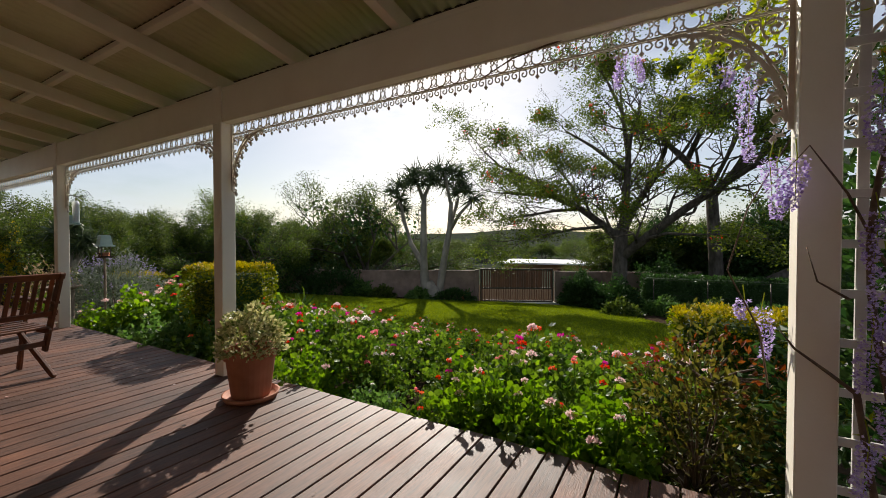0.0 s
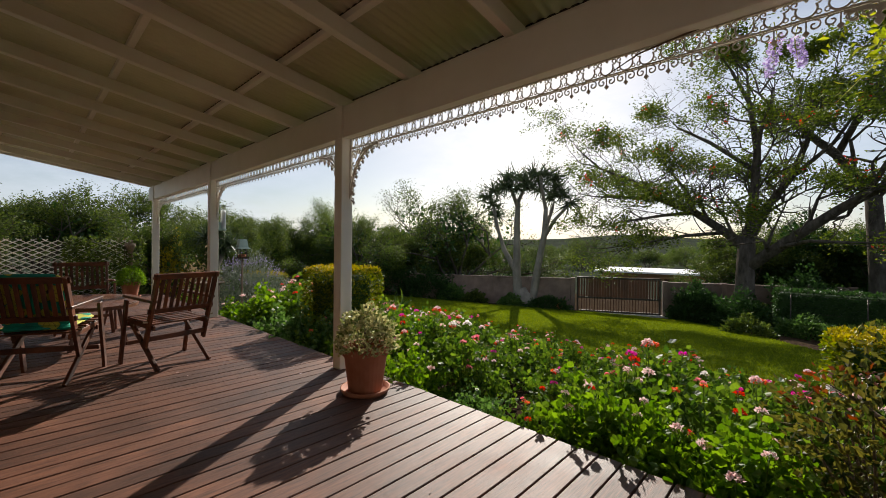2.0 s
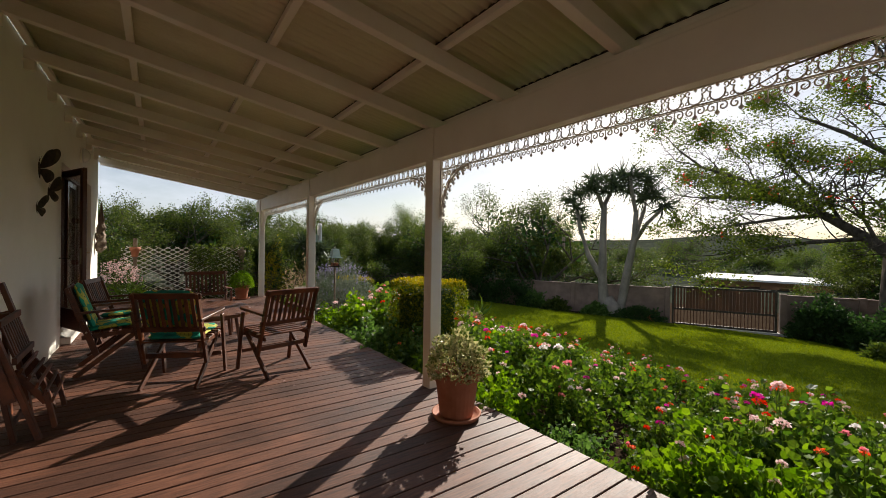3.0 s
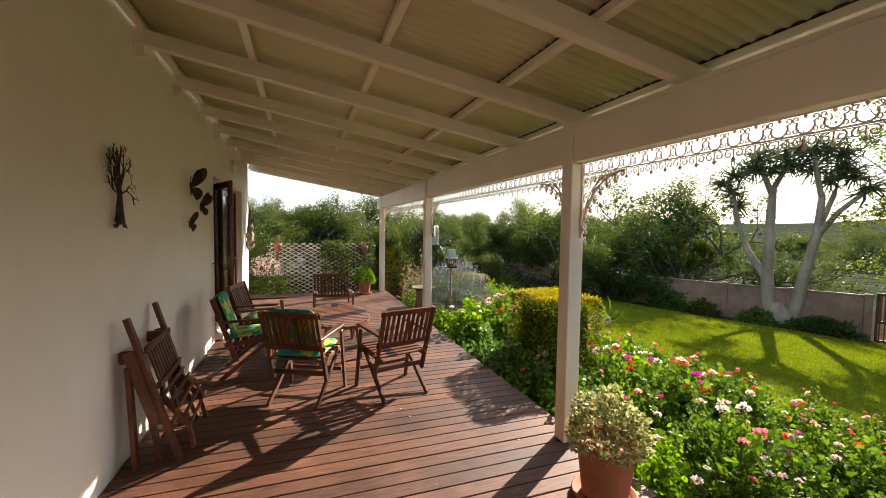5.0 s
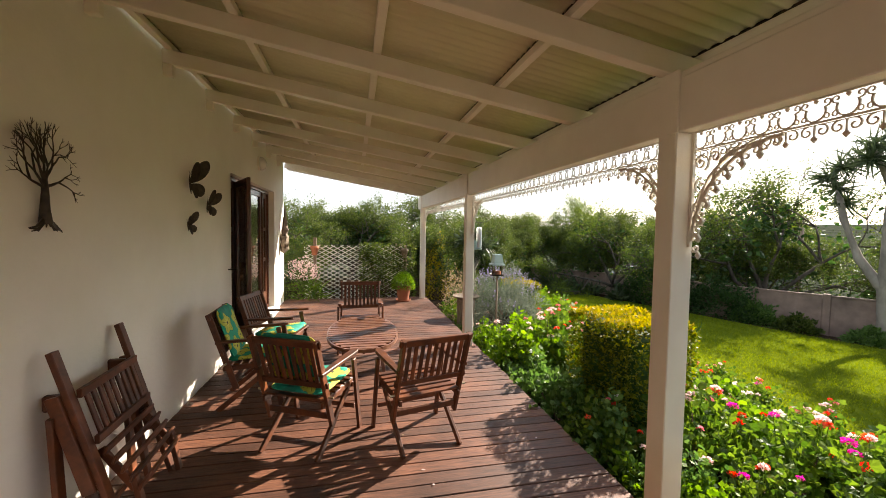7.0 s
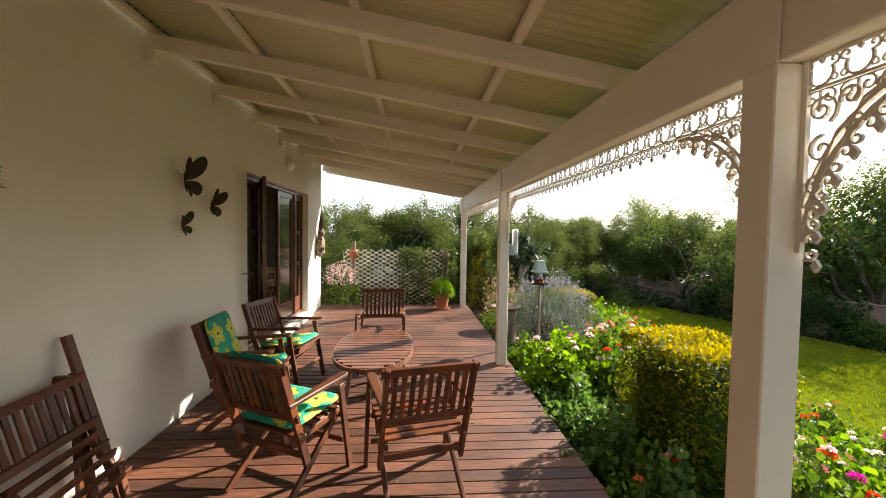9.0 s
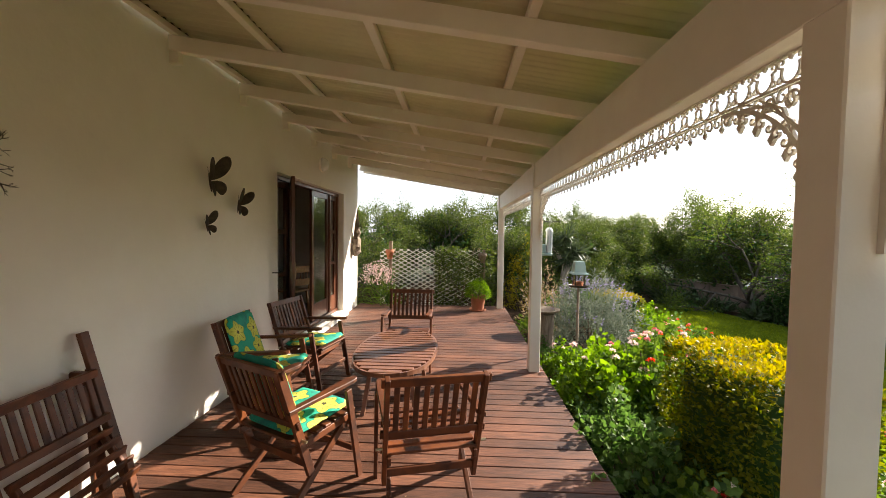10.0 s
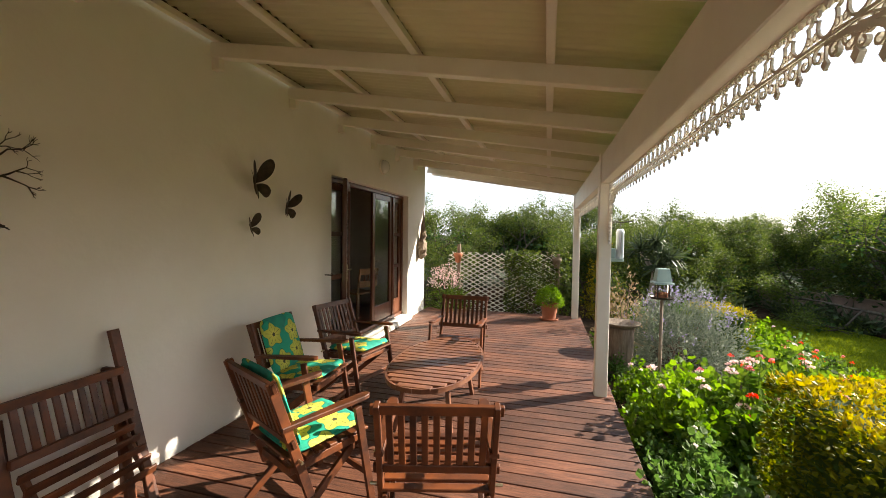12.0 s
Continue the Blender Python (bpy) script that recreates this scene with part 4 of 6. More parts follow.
indoor_chair(-8.75, -1.65, 160)
cab = empty("dark_cabinet", pose(-8.9, -4.15, 0.08), "tall dark wooden cabinet against the room wall", "cabinet")
part("body", box((-1.2, -0.28, 0), (1.2, 0.2, 2.1), 0.01), DOORWOOD, cab)
for i in range(4):
    part("cabinet_door", box((-1.17 + i * 0.59, 0.201, 0.08), (-0.62 + i * 0.59, 0.222, 2.04), 0.006), DOORWOOD, cab)

# ---- things on the wall ----
def wall_lamp():
    e = empty("wall_lamp", pose(-8.0, WY, 2.625, -90, 0, 0) @ Matrix.Scale(1.25, 4), "oval opal glass bulkhead lamp, switched off", "lamp")
    b = lathe([(0.0, 0.0), (0.095, 0.0), (0.10, 0.015), (0.09, 0.02), (0.0, 0.02)], 28)
    part("base", b, PAINT, e)
    g = lathe([(0.085, 0.02), (0.082, 0.045), (0.06, 0.075), (0.03, 0.09), (0.0, 0.094)], 28)
    part("shade", g, OPAL, e, smooth=True)


wall_lamp()


def butterfly(x, z, s, tilt, rz):
    e = empty("wall_butterfly", pose(x, WY + 0.012, z, -90, 0, 0) @ pose(0, 0, 0, 0, 0, tilt) @ Matrix.Scale(s, 4), "dark beaten-metal butterfly fixed to the plaster wall", "wall ornament", "metal butterflies")
    up = [(0.0, 0.02), (0.06, 0.17), (0.15, 0.27), (0.24, 0.29), (0.26, 0.20), (0.21, 0.10), (0.12, 0.03), (0.0, 0.0)]
    lowr = [(0.0, 0.0), (0.11, 0.0), (0.17, -0.06), (0.16, -0.14), (0.10, -0.19), (0.05, -0.12), (0.0, -0.04)]
    def soft(pr):
        for _ in range(2):
            out = []
            for (ax, ay), (bx, by) in zip(pr, pr[1:] + pr[:1]):
                out += [(0.75 * ax + 0.25 * bx, 0.75 * ay + 0.25 * by), (0.25 * ax + 0.75 * bx, 0.25 * ay + 0.75 * by)]
            pr = out
        return pr
    up, lowr = soft(up), soft(lowr)
    for sgn in (-1, 1):
        for nm, prof in (("forewing", up), ("hindwing", lowr)):
            V, Fc = [], []
            k = len(prof)
            fold = 0.85
            for th in (0, 0.004):
                for px, py in prof:
                    V.append((sgn * px * math.cos(fold), -py, 0.03 + px * math.sin(fold) + th))
            Fc.append(tuple(range(k)))
            Fc.append(tuple(range(2 * k - 1, k - 1, -1)))
            for i in range(k):
                Fc.append((i, (i + 1) % k, k + (i + 1) % k, k + i))
            link_mesh(nm, V, Fc, IRON, e)
    tubes("body", [[((0, 0.13, 0.03), 0.004), ((0, 0.05, 0.03), 0.014), ((0, -0.05, 0.03), 0.012), ((0, -0.09, 0.03), 0.008)]], IRON, e, 8)
    tubes("antenna", [[((0, -0.09, 0.03), 0.0025), ((0.05, -0.17, 0.05), 0.002)]], IRON, e, 4)
    tubes("antenna", [[((0, -0.09, 0.03), 0.0025), ((-0.05, -0.17, 0.05), 0.002)]], IRON, e, 4)


butterfly(-5.17, 2.00, 0.72, 12, 0)
butterfly(-5.61, 1.82, 0.55, -8, 0)
butterfly(-5.13, 1.615, 0.42, 20, 0)


def wall_tree():
    rng = random.Random(8)
    e = empty("wall_tree", pose(-3.425, WY + 0.02, 1.615) @ Matrix.Diagonal((0.86, 1, 0.98, 1)), "bare dark metal tree sculpture fixed to the plaster wall", "wall ornament")
    paths = [[((0.0, 0.01, 0.0), 0.030), ((0.006, 0.012, 0.07), 0.022), ((0.0, 0.012, 0.16), 0.016), ((0.004, 0.012, 0.22), 0.013)]]
    part_paths = []

    def grow_t(p, ang, ln, r, depth):
        q = (p[0] + ln * math.sin(ang), p[1] + rng.uniform(-0.006, 0.008), p[2] + ln * math.cos(ang))
        mid = ((p[0] + q[0]) / 2 + rng.uniform(-.006, .006), (p[1] + q[1]) / 2, (p[2] + q[2]) / 2)
        part_paths.append([(p, r), (mid, r * 0.85), (q, r * 0.65)])
        if depth:
            for k in range(2 if rng.random() < 0.75 else 3):
                grow_t(q, ang + rng.uniform(-0.8, 0.8), ln * rng.uniform(0.62, 0.88), r * 0.66, depth - 1)
    for a in (-1.25, -0.75, -0.35, 0.0, 0.35, 0.75, 1.25):
        grow_t((0.002, 0.012, 0.20 + rng.uniform(-0.03, 0.02)), a, 0.100, 0.0085, 4)
    tubes("trunk", paths, IRON, e, 8)
    tubes("canopy_wood", part_paths, IRON, e, 4)
    roots = []
    for i in range(13):
        a = -1.5 + 3.0 * i / 12
        x = math.sin(a) * 0.125
        roots.append([((0.012 * math.sin(a), 0.012, 0.03), 0.008), ((x * 0.6, 0.015, -0.01 + 0.02 * math.cos(a * 3)), 0.006), ((x, 0.012, -0.045 + 0.03 * rng.random()), 0.003)])
    tubes("roots", roots, IRON, e, 5)


wall_tree()


def driftwood():
    e = empty("driftwood_panel", pose(-9.80, WY + 0.085, 1.08), "weathered grey-brown driftwood piece hung on the wall", "wall ornament")
    rng = random.Random(4)
    bm = bmesh.new()
    prof = [(0.02, 0.0), (0.06, 0.03), (0.085, 0.09), (0.07, 0.14), (0.10, 0.20), (0.082, 0.28), (0.09, 0.34), (0.06, 0.40), (0.07, 0.47), (0.045, 0.55), (0.05, 0.62), (0.03, 0.72), (0.032, 0.80), (0.014, 0.90), (0.005, 0.98)]
    rings = []
    for r, z in prof:
        ring = []
        for i in range(10):
            a = 2 * math.pi * i / 10
            rr = r * rng.uniform(0.55, 1.35)
            ring.append(bm.verts.new((1.2 * rr * math.cos(a) - 0.10 * z, 0.95 * rr * math.sin(a), z)))
        rings.append(ring)
    for a, b in zip(rings, rings[1:]):
        for i in range(10):
            bm.faces.new((a[i], a[(i + 1) % 10], b[(i + 1) % 10], b[i]))
    bm.faces.new(rings[0][::-1])
    bm.faces.new(rings[-1])
    part("slab", bm, LOG, e)


driftwood()

# ---- garden ----
def geranium(seed, petals, radii=(0.42, 0.42, 0.60), n=1000, leaf=0.060, heads=5, lmat=L_GERA, lab="", name="geranium", head_r=0.037):
    rng = np.random.default_rng(seed)
    e = empty(name, None, lab, "flowering plant", "geraniums in the bed")
    pts, d = blob_points(n, radii, rng, 0.45, 0.28)
    foliage("foliage", pts, leaf, lmat, e, rng, outward=d * 0.5, up=0.5, shape="round")
    stems = []
    for i in range(9):
        q = pts[rng.integers(0, n)]
        stems.append([((0.05 * rng.normal(), 0.05 * rng.normal(), -0.03), 0.012), (tuple(q * 0.5), 0.009), (tuple(q * 0.95), 0.005)])
    tubes("stem_cluster", stems, TWIG, e, 5)
    for i in range(heads):
        a, r = rng.uniform(0, 2 * math.pi), rng.uniform(0.1, 0.95)
        x, y = radii[0] * r * math.cos(a), radii[1] * r * math.sin(a)
        z = radii[2] * math.sqrt(max(0, 1 - r * r * 0.8)) + rng.uniform(0.05, 0.15)
        hp = rng.normal(size=(40, 3))
        hp /= np.linalg.norm(hp, axis=1, keepdims=True)
        hp[:, 2] = np.abs(hp[:, 2]) * 0.8
        hr = head_r * rng.uniform(0.6, 1.25)
        mat_p = petals[int(rng.integers(0, len(petals)))]
        V, Fc = leaf_cloud(hp * hr * 0.62, hr * 0.56, rng, aspect=0.9, outward=hp * 1.6, up=0.1)
        f = link_mesh("flower_head", V, Fc, mat_p, e)
        f.location = (x, y, z)
        tubes("flower_stalk", [[((x * 0.8, y * 0.8, z * 0.6), 0.004), ((x, y, z), 0.003)]], L_GERA, e, 4)
    return e


bed_rng = random.Random(21)
MIX_A, MIX_B, MIX_C, MIX_D = (P_RED, P_RED, P_CORAL, P_PINK, P_BLUSH), (P_MAG, P_PINK, P_CORAL, P_RED, P_BLUSH), (P_BLUSH, P_PINK, P_WHITE, P_BLUSH), (P_PINK, P_RED, P_MAG, P_CORAL)
KINDS = [(geranium(31, MIX_A, heads=8), "bushy green geranium with red and pink flower heads"),
         (geranium(32, MIX_B, heads=7), "bushy green geranium with magenta, pink and coral flower heads"),
         (geranium(33, MIX_C, heads=6, head_r=0.040), "bushy green geranium with pale blush flower heads"),
         (geranium(34, MIX_D, n=1100, leaf=0.064, heads=5), "large-leaved green geranium with pink flower heads"),
         (geranium(35, (P_BLUSH,), n=1350, leaf=0.058, heads=2, lmat=L_FRESH), "leafy bright green geranium with few pale flowers"),
         (geranium(36, (P_WHITE,), n=1100, leaf=0.052, heads=1, lmat=L_SAGE, radii=(0.45, 0.45, 0.55)), "soft grey-green scented geranium with small white flowers")]
used = set()


def plant(kind, x, y, s, lab=None):
    src, lb = KINDS[kind]
    rz = bed_rng.uniform(0, 360)
    if kind not in used:
        used.add(kind)
        src.matrix_basis = pose(x, y, ground_z(x, y), 0, 0, rz)
        src.scale = (s, s, s)
        src["label"] = lab or lb
        return
    c = copy_thing(src, pose(x, y, ground_z(x, y), 0, 0, rz))
    c.scale = (s, s, s)
    c["label"] = lab or lb


# bed between the deck and the lawn
row = [(2.60, 0.84), (3.2, 0.86), (3.75, 0.86), (4.3, 0.80), (4.85, 0.72), (5.4, 0.62)]
for r, (y, s) in enumerate(row):
    x = -3.9 + 0.3 * (r % 2)
    while x < 1.0 - 0.1 * r:
        jx, jy = bed_rng.uniform(-0.14, 0.14), bed_rng.uniform(-0.14, 0.14)
        if r == 0:
            k = bed_rng.choice((4, 4, 3, 5))
        elif r == 1:
            k = bed_rng.choice((4, 3, 2, 1, 0))
        else:
            k = bed_rng.choice((0, 1, 2, 3, 0, 1))
        if not (x > 0.2 and y < 3.5):
            plant(k, x + jx, y + jy, s * bed_rng.uniform(0.72, 1.2))
        x += 0.58
for x, y, k, s in ((-3.3, 2.75, 5, 0.85), (-4.0, 2.72, 5, 0.95), (-4.55, 2.68, 5, 1.0), (-5.05, 2.66, 5, 0.95), (-5.5, 2.72, 5, 0.8), (-5.95, 2.85, 4, 1.05), (-6.35, 2.95, 4, 1.1), (-6.2, 3.35, 0, 1.3),
                   (-5.8, 3.5, 0, 1.08), (-6.7, 3.5, 0, 1.08), (-6.9, 3.9, 3, 1.08), (-6.2, 4.1, 0, 1.08), (-7.3, 4.4, 0, 1.08), (-6.6, 4.8, 3, 1.08), (-5.6, 4.3, 3, 1.0), (-7.2, 2.75, 4, 0.7), (-8.0, 2.6, 5, 0.5)):
    plant(k, x, y, s)
for x, y, k, s in ((-0.7, 2.72, 4, 0.86), (-0.28, 2.62, 4, 0.84), (0.12, 2.6, 4, 0.8)):
    plant(k, x, y, s)


for r, y in enumerate((4.15, 4.7, 5.2)):
    x = -7.6 + 0.25 * r
    while x < -3.9:
        if not (x < -6.0 and y < 4.6):
            plant(bed_rng.choice((0, 1, 2, 3, 4)), x + bed_rng.uniform(-0.1, 0.1), y + bed_rng.uniform(-0.1, 0.1), (0.92, 0.8, 0.62)[r] * bed_rng.uniform(0.85, 1.1))
        x += 0.6


for x, y, k, s in ((-8.0, 4.75, 3, 1.0), (-8.7, 4.9, 0, 0.95), (-9.4, 5.1, 4, 0.9), (-7.4, 5.15, 0, 0.85), (-8.1, 5.45, 4, 0.8), (-8.9, 5.6, 3, 0.75), (-9.8, 5.6, 5, 0.9), (-10.6, 5.4, 4, 0.9), (-11.4, 5.2, 5, 1.0), (-12.2, 5.4, 4, 0.9), (-7.0, 5.5, 3, 0.7), (-11.2, 4.4, 5, 1.1), (-12.4, 4.6, 5, 1.1), (-10.9, 3.4, 5, 1.0)):
    plant(k, x, y, s)


def clipped_hedge(name, x0, x1, y0, y1, z1, lab, seed, top=L_GOLD, side=L_PRIV, dens=900, leaf=0.036, rounding=0.12):
    rng = np.random.default_rng(seed)
    cx, cy = (x0 + x1) / 2, (y0 + y1) / 2
    zb = min(ground_z(cx, y0), ground_z(cx, y1))
    e = empty(name, pose(cx, cy, zb), lab, "hedge")
    hx, hy, H = (x1 - x0) / 2, (y1 - y0) / 2, z1 - zb
    area_top, area_side = 4 * hx * hy, 4 * (hx + hy) * H
    def shell_pts(n, on_top):
        if on_top:
            p = np.stack([rng.uniform(-hx, hx, n), rng.uniform(-hy, hy, n), np.full(n, H)], 1)
            d = np.tile([0, 0, 1.0], (n, 1))
        else:
            peri = rng.uniform(0, 4 * (hx + hy), n)
            p = np.zeros((n, 3))
            d = np.zeros((n, 3))
            for i, u in enumerate(peri):
                if u < 2 * hx:
                    p[i, :2], d[i] = (u - hx, -hy), (0, -1, 0)
                elif u < 4 * hx:
                    p[i, :2], d[i] = (u - 3 * hx, hy), (0, 1, 0)
                elif u < 4 * hx + 2 * hy:
                    p[i, :2], d[i] = (-hx, u - 4 * hx - hy), (-1, 0, 0)
                else:
                    p[i, :2], d[i] = (hx, u - 4 * hx - 3 * hy), (1, 0, 0)
            p[:, 2] = H * rng.uniform(0.0, 1.0, n)
        q = p.copy()                                        # soften the box's edges
        lim = np.array([hx - rounding, hy - rounding, H - rounding])
        core = np.clip(q, [-lim[0], -lim[1], 0], lim)
        v = q - core
        ln = np.linalg.norm(v, axis=1, keepdims=True) + 1e-9
        q = core + v / ln * np.minimum(ln, rounding)
        q -= d * rng.uniform(0.0, 0.08, n)[:, None]
        q += 0.02 * np.sin(q[:, [1, 2, 0]] * 11 + seed)
        return q, d
    p, d = shell_pts(int(area_top * dens), True)
    foliage("gold_top", p, leaf, top, e, rng, outward=d * 0.7, aspect=0.6)
    p, d = shell_pts(int(area_side * dens), False)
    foliage("clipped_side", p, leaf, side, e, rng, outward=d * 0.5, aspect=0.6)
    # solid block in dark leaf colour, painting in the shade inside the hedge
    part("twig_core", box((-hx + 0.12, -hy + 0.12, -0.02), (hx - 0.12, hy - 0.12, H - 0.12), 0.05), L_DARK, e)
    return e


clipped_hedge("golden_hedge", -5.0, -3.95, 2.88, 3.60, 0.83, "box-clipped privet hedge with a golden yellow top", 41, dens=2600)
clipped_hedge("golden_hedge", 0.45, 1.75, 4.55, 5.30, 0.46, "low clipped privet hedge with golden yellow top", 42, dens=2600)
clipped_hedge("golden_hedge", -10.6, -9.5, 4.1, 4.9, 0.42, "clipped golden hedge beyond the lavender", 43, dens=900)

bushy("bronze_shrub", pose(0.62, 2.92, -0.35), (0.50, 0.44, 0.90), 2600, 0.05, L_RED, 51, "twiggy bronze and green shrub with reddish young leaves", stems=26)
bushy("bronze_shrub", pose(0.66, 2.95, 0.32), (0.42, 0.40, 0.30), 170, 0.042, L_REDTIP, 52, "red-tipped young shoots on the bronze shrub", stems=10)
bushy("shade_shrub", pose(1.75, 2.80, -0.35), (0.85, 0.42, 2.6), 9000, 0.07, L_DARK, 58, "dark green shrub standing behind the trellis", stems=10)
bushy("lavender_bush", pose(-8.55, 3.55, -0.4), (0.95, 0.75, 1.15), 9000, 0.075, L_SILV, 53, "big silvery grey lavender bush", aspect=0.16, stems=20)
bushy("dry_shrub", pose(-9.6, 2.95, -0.35), (0.5, 0.45, 1.15), 900, 0.08, L_DRY, 55, "dry brown twiggy shrub beside the deck end", stems=40, aspect=0.3)
bushy("golden_shrub", pose(-12.2, 2.95, -0.35), (0.42, 0.42, 1.55), 2600, 0.05, L_GOLD, 59, "upright golden yellow shrub beyond the deck end", stems=12)
bushy("herb_clump", pose(-9.0, 2.65, -0.35), (0.45, 0.35, 0.45), 900, 0.06, L_GERA, 56, "low bright green herb clump at the deck edge", stems=8)


def lavender_spikes():
    rng = np.random.default_rng(57)
    e = empty("lavender_flowers", pose(-8.55, 3.55, -0.4), "purple lavender spikes rising from the silvery bush", "flowers", kind="stuff")
    stems, pts = [], []
    for i in range(110):
        a, r = rng.uniform(0, 6.283), rng.uniform(0.2, 1.0)
        x, y = 0.85 * r * math.cos(a), 0.7 * r * math.sin(a)
        z = 1.1 * math.sqrt(1 - 0.75 * r * r)
        tip = (x * 1.15, y * 1.15, z + rng.uniform(0.12, 0.26))
        stems.append([((x, y, z * 0.9), 0.003), (tip, 0.002)])
        for k in range(7):
            f = 0.55 + 0.45 * k / 6
            pts.append((x + (tip[0] - x) * f, y + (tip[1] - y) * f, z * 0.9 + (tip[2] - z * 0.9) * f))
    tubes("stalk_cluster", stems, L_SILV, e, 3)
    foliage("flower_spikes", pts, 0.032, P_LAV, e, rng, aspect=0.6, up=0.6)


lavender_spikes()


# ---- garden furniture ----
def lantern_feeder():
    x, y = -7.36, 2.96
    g = ground_z(x, y)
    e = empty("bird_feeder", pose(x, y, g), "lantern-shaped bird feeder with green roof on a pole", "bird feeder")
    H = 0.865 - g
    tubes("pole", [[((0, 0, -0.02), 0.02), ((0.01, 0, H), 0.017)]], LOG, e, 8)
    part("tray", lathe([(0.0, H), (0.12, H), (0.132, H + 0.025), (0.124, H + 0.025), (0.112, H + 0.012), (0.0, H + 0.012)], 20), IRON, e)
    sb = part("seed_box", box((-0.055, -0.055, H + 0.014), (0.055, 0.055, H + 0.17)), GLASS, e)
    for sx in (-1, 1):
        for sy in (-1, 1):
            part("corner_post", box((sx * 0.06 - 0.006, sy * 0.06 - 0.006, H + 0.013), (sx * 0.06 + 0.006, sy * 0.06 + 0.006, H + 0.175)), IRON, e)
    part("seed", box((-0.05, -0.05, H + 0.014), (0.05, 0.05, H + 0.08), 0.01), TERRA, sb)
    bm = bmesh.new()
    z0 = H + 0.175
    prof = [(0.105, z0), (0.105, z0 + 0.018), (0.082, z0 + 0.03), (0.062, z0 + 0.17), (0.054, z0 + 0.18)]
    rings = [[bm.verts.new((sx * r, sy * r, z)) for sx, sy in ((-1, -1), (1, -1), (1, 1), (-1, 1))] for r, z in prof]
    for a, b in zip(rings, rings[1:]):
        for i in range(4):
            bm.faces.new((a[i], a[(i + 1) % 4], b[(i + 1) % 4], b[i]))
    bm.faces.new(rings[-1])
    bm.faces.new(rings[0][::-1])
    part("roof", bm, GREENPAINT, e, "pale green roof")


lantern_feeder()


def bird_bath():
    x, y = -8.24, 2.68
    g = ground_z(x, y)
    e = empty("bird_bath", pose(x, y, g), "round stone bird bath dish on an old log", "bird bath")
    rng = random.Random(3)
    bm = bmesh.new()
    rings = []
    H = 0.31 - g
    for z, r in ((-0.03, 0.20), (0.08, 0.175), (H * 0.5, 0.165), (H, 0.175)):
        rings.append([bm.verts.new((r * rng.uniform(0.92, 1.06) * math.cos(2 * math.pi * i / 16), r * rng.uniform(0.92, 1.06) * math.sin(2 * math.pi * i / 16), z)) for i in range(16)])
    for a, b in zip(rings, rings[1:]):
        for i in range(16):
            bm.faces.new((a[i], a[(i + 1) % 16], b[(i + 1) % 16], b[i]))
    bm.faces.new(rings[-1])
    part("log", bm, LOG, e)
    part("dish", lathe([(0.0, H), (0.14, H), (0.25, H + 0.055), (0.26, H + 0.075), (0.24, H + 0.075), (0.13, H + 0.03), (0.0, H + 0.025)], 26), LOG, e, smooth=True)


bird_bath()


def hanging_feeder():
    e = empty("hanging_feeder", pose(-6.43, 2.335, 0.05), "pale tube bird feeder hanging from a scrolled iron arm", "bird feeder")
    part("tube", lathe([(0.0, 1.32), (0.036, 1.32), (0.038, 1.335), (0.036, 1.56), (0.042, 1.575), (0.025, 1.61), (0.0, 1.61)], 18), PALEPIPE, e, smooth=True)
    part("seed_tray", box((-0.055, -0.13, 1.29), (0.055, 0.03, 1.32), 0.006), GREENPAINT, e)
    part("side_box", box((-0.04, -0.12, 1.322), (0.04, -0.042, 1.42), 0.006), GREENPAINT, e)
    arm = [((0, -0.086, 1.64), 0.007), ((0, -0.06, 1.68), 0.006), ((0, 0.02, 1.675), 0.006), ((0, 0.11, 1.685), 0.005), ((0, 0.155, 1.72), 0.005), ((0, 0.125, 1.75), 0.004), ((0, 0.09, 1.725), 0.004)]
    tubes("arm", [arm], IRON, e, 6)
    tubes("hanger", [[((0, 0, 1.605), 0.003), ((0, 0.0, 1.677), 0.003)]], IRON, e, 5)


hanging_feeder()


def lattice_screen():
    x, y0, y1, z0, z1 = -11.1, -0.55, 1.9, -0.36, 1.2
    e = empty("lattice_screen", pose(x, 0, 0), "white diamond lattice screen between dark posts", "trellis")
    pitch = 0.10
    slope = 0.55
    zc = z0 - (y1 - y0) * slope
    while zc < z1:
        for sgn in (1, -1):
            pts = []
            for t in np.linspace(0, 1, 60):
                y = y0 + (y1 - y0) * t
                z = zc + slope * (y - y0)
                if z0 < z < z1:
                    pts.append((y if sgn > 0 else y0 + y1 - y, z))
            if len(pts) > 2:
                a, b = pts[0], pts[-1]
                part("lattice_slat", bar((0.008 * sgn, a[0], a[1]), (0.008 * sgn, b[0], b[1]), 0.010, 0.018, bevel=0), WHITEWOOD, e)
        zc += pitch
    for y, h in ((-0.30, 1.38), (1.88, 1.2)):
        part("post", bar((0, y, -0.4), (0, y, h), 0.075, 0.075, bevel=0.006), LOG, e)
    return e


lattice_screen()
for y, z, lab in ((-0.30, 0.98, "terracotta wall pot fixed high on the lattice post"), (1.85, 0.93, "dark clay pot fixed on the lattice post")):
    o = part("hanging_pot", lathe([(0.0, 0), (0.055, 0.0), (0.085, 0.14), (0.10, 0.15), (0.10, 0.22), (0.085, 0.22), (0.08, 0.17), (0.0, 0.16)], 18), TERRA if y < 0 else LOG, smooth=True)
    o.matrix_basis = pose(-10.98, y, z - 0.02)
    tagged(o, lab, "plant pot")


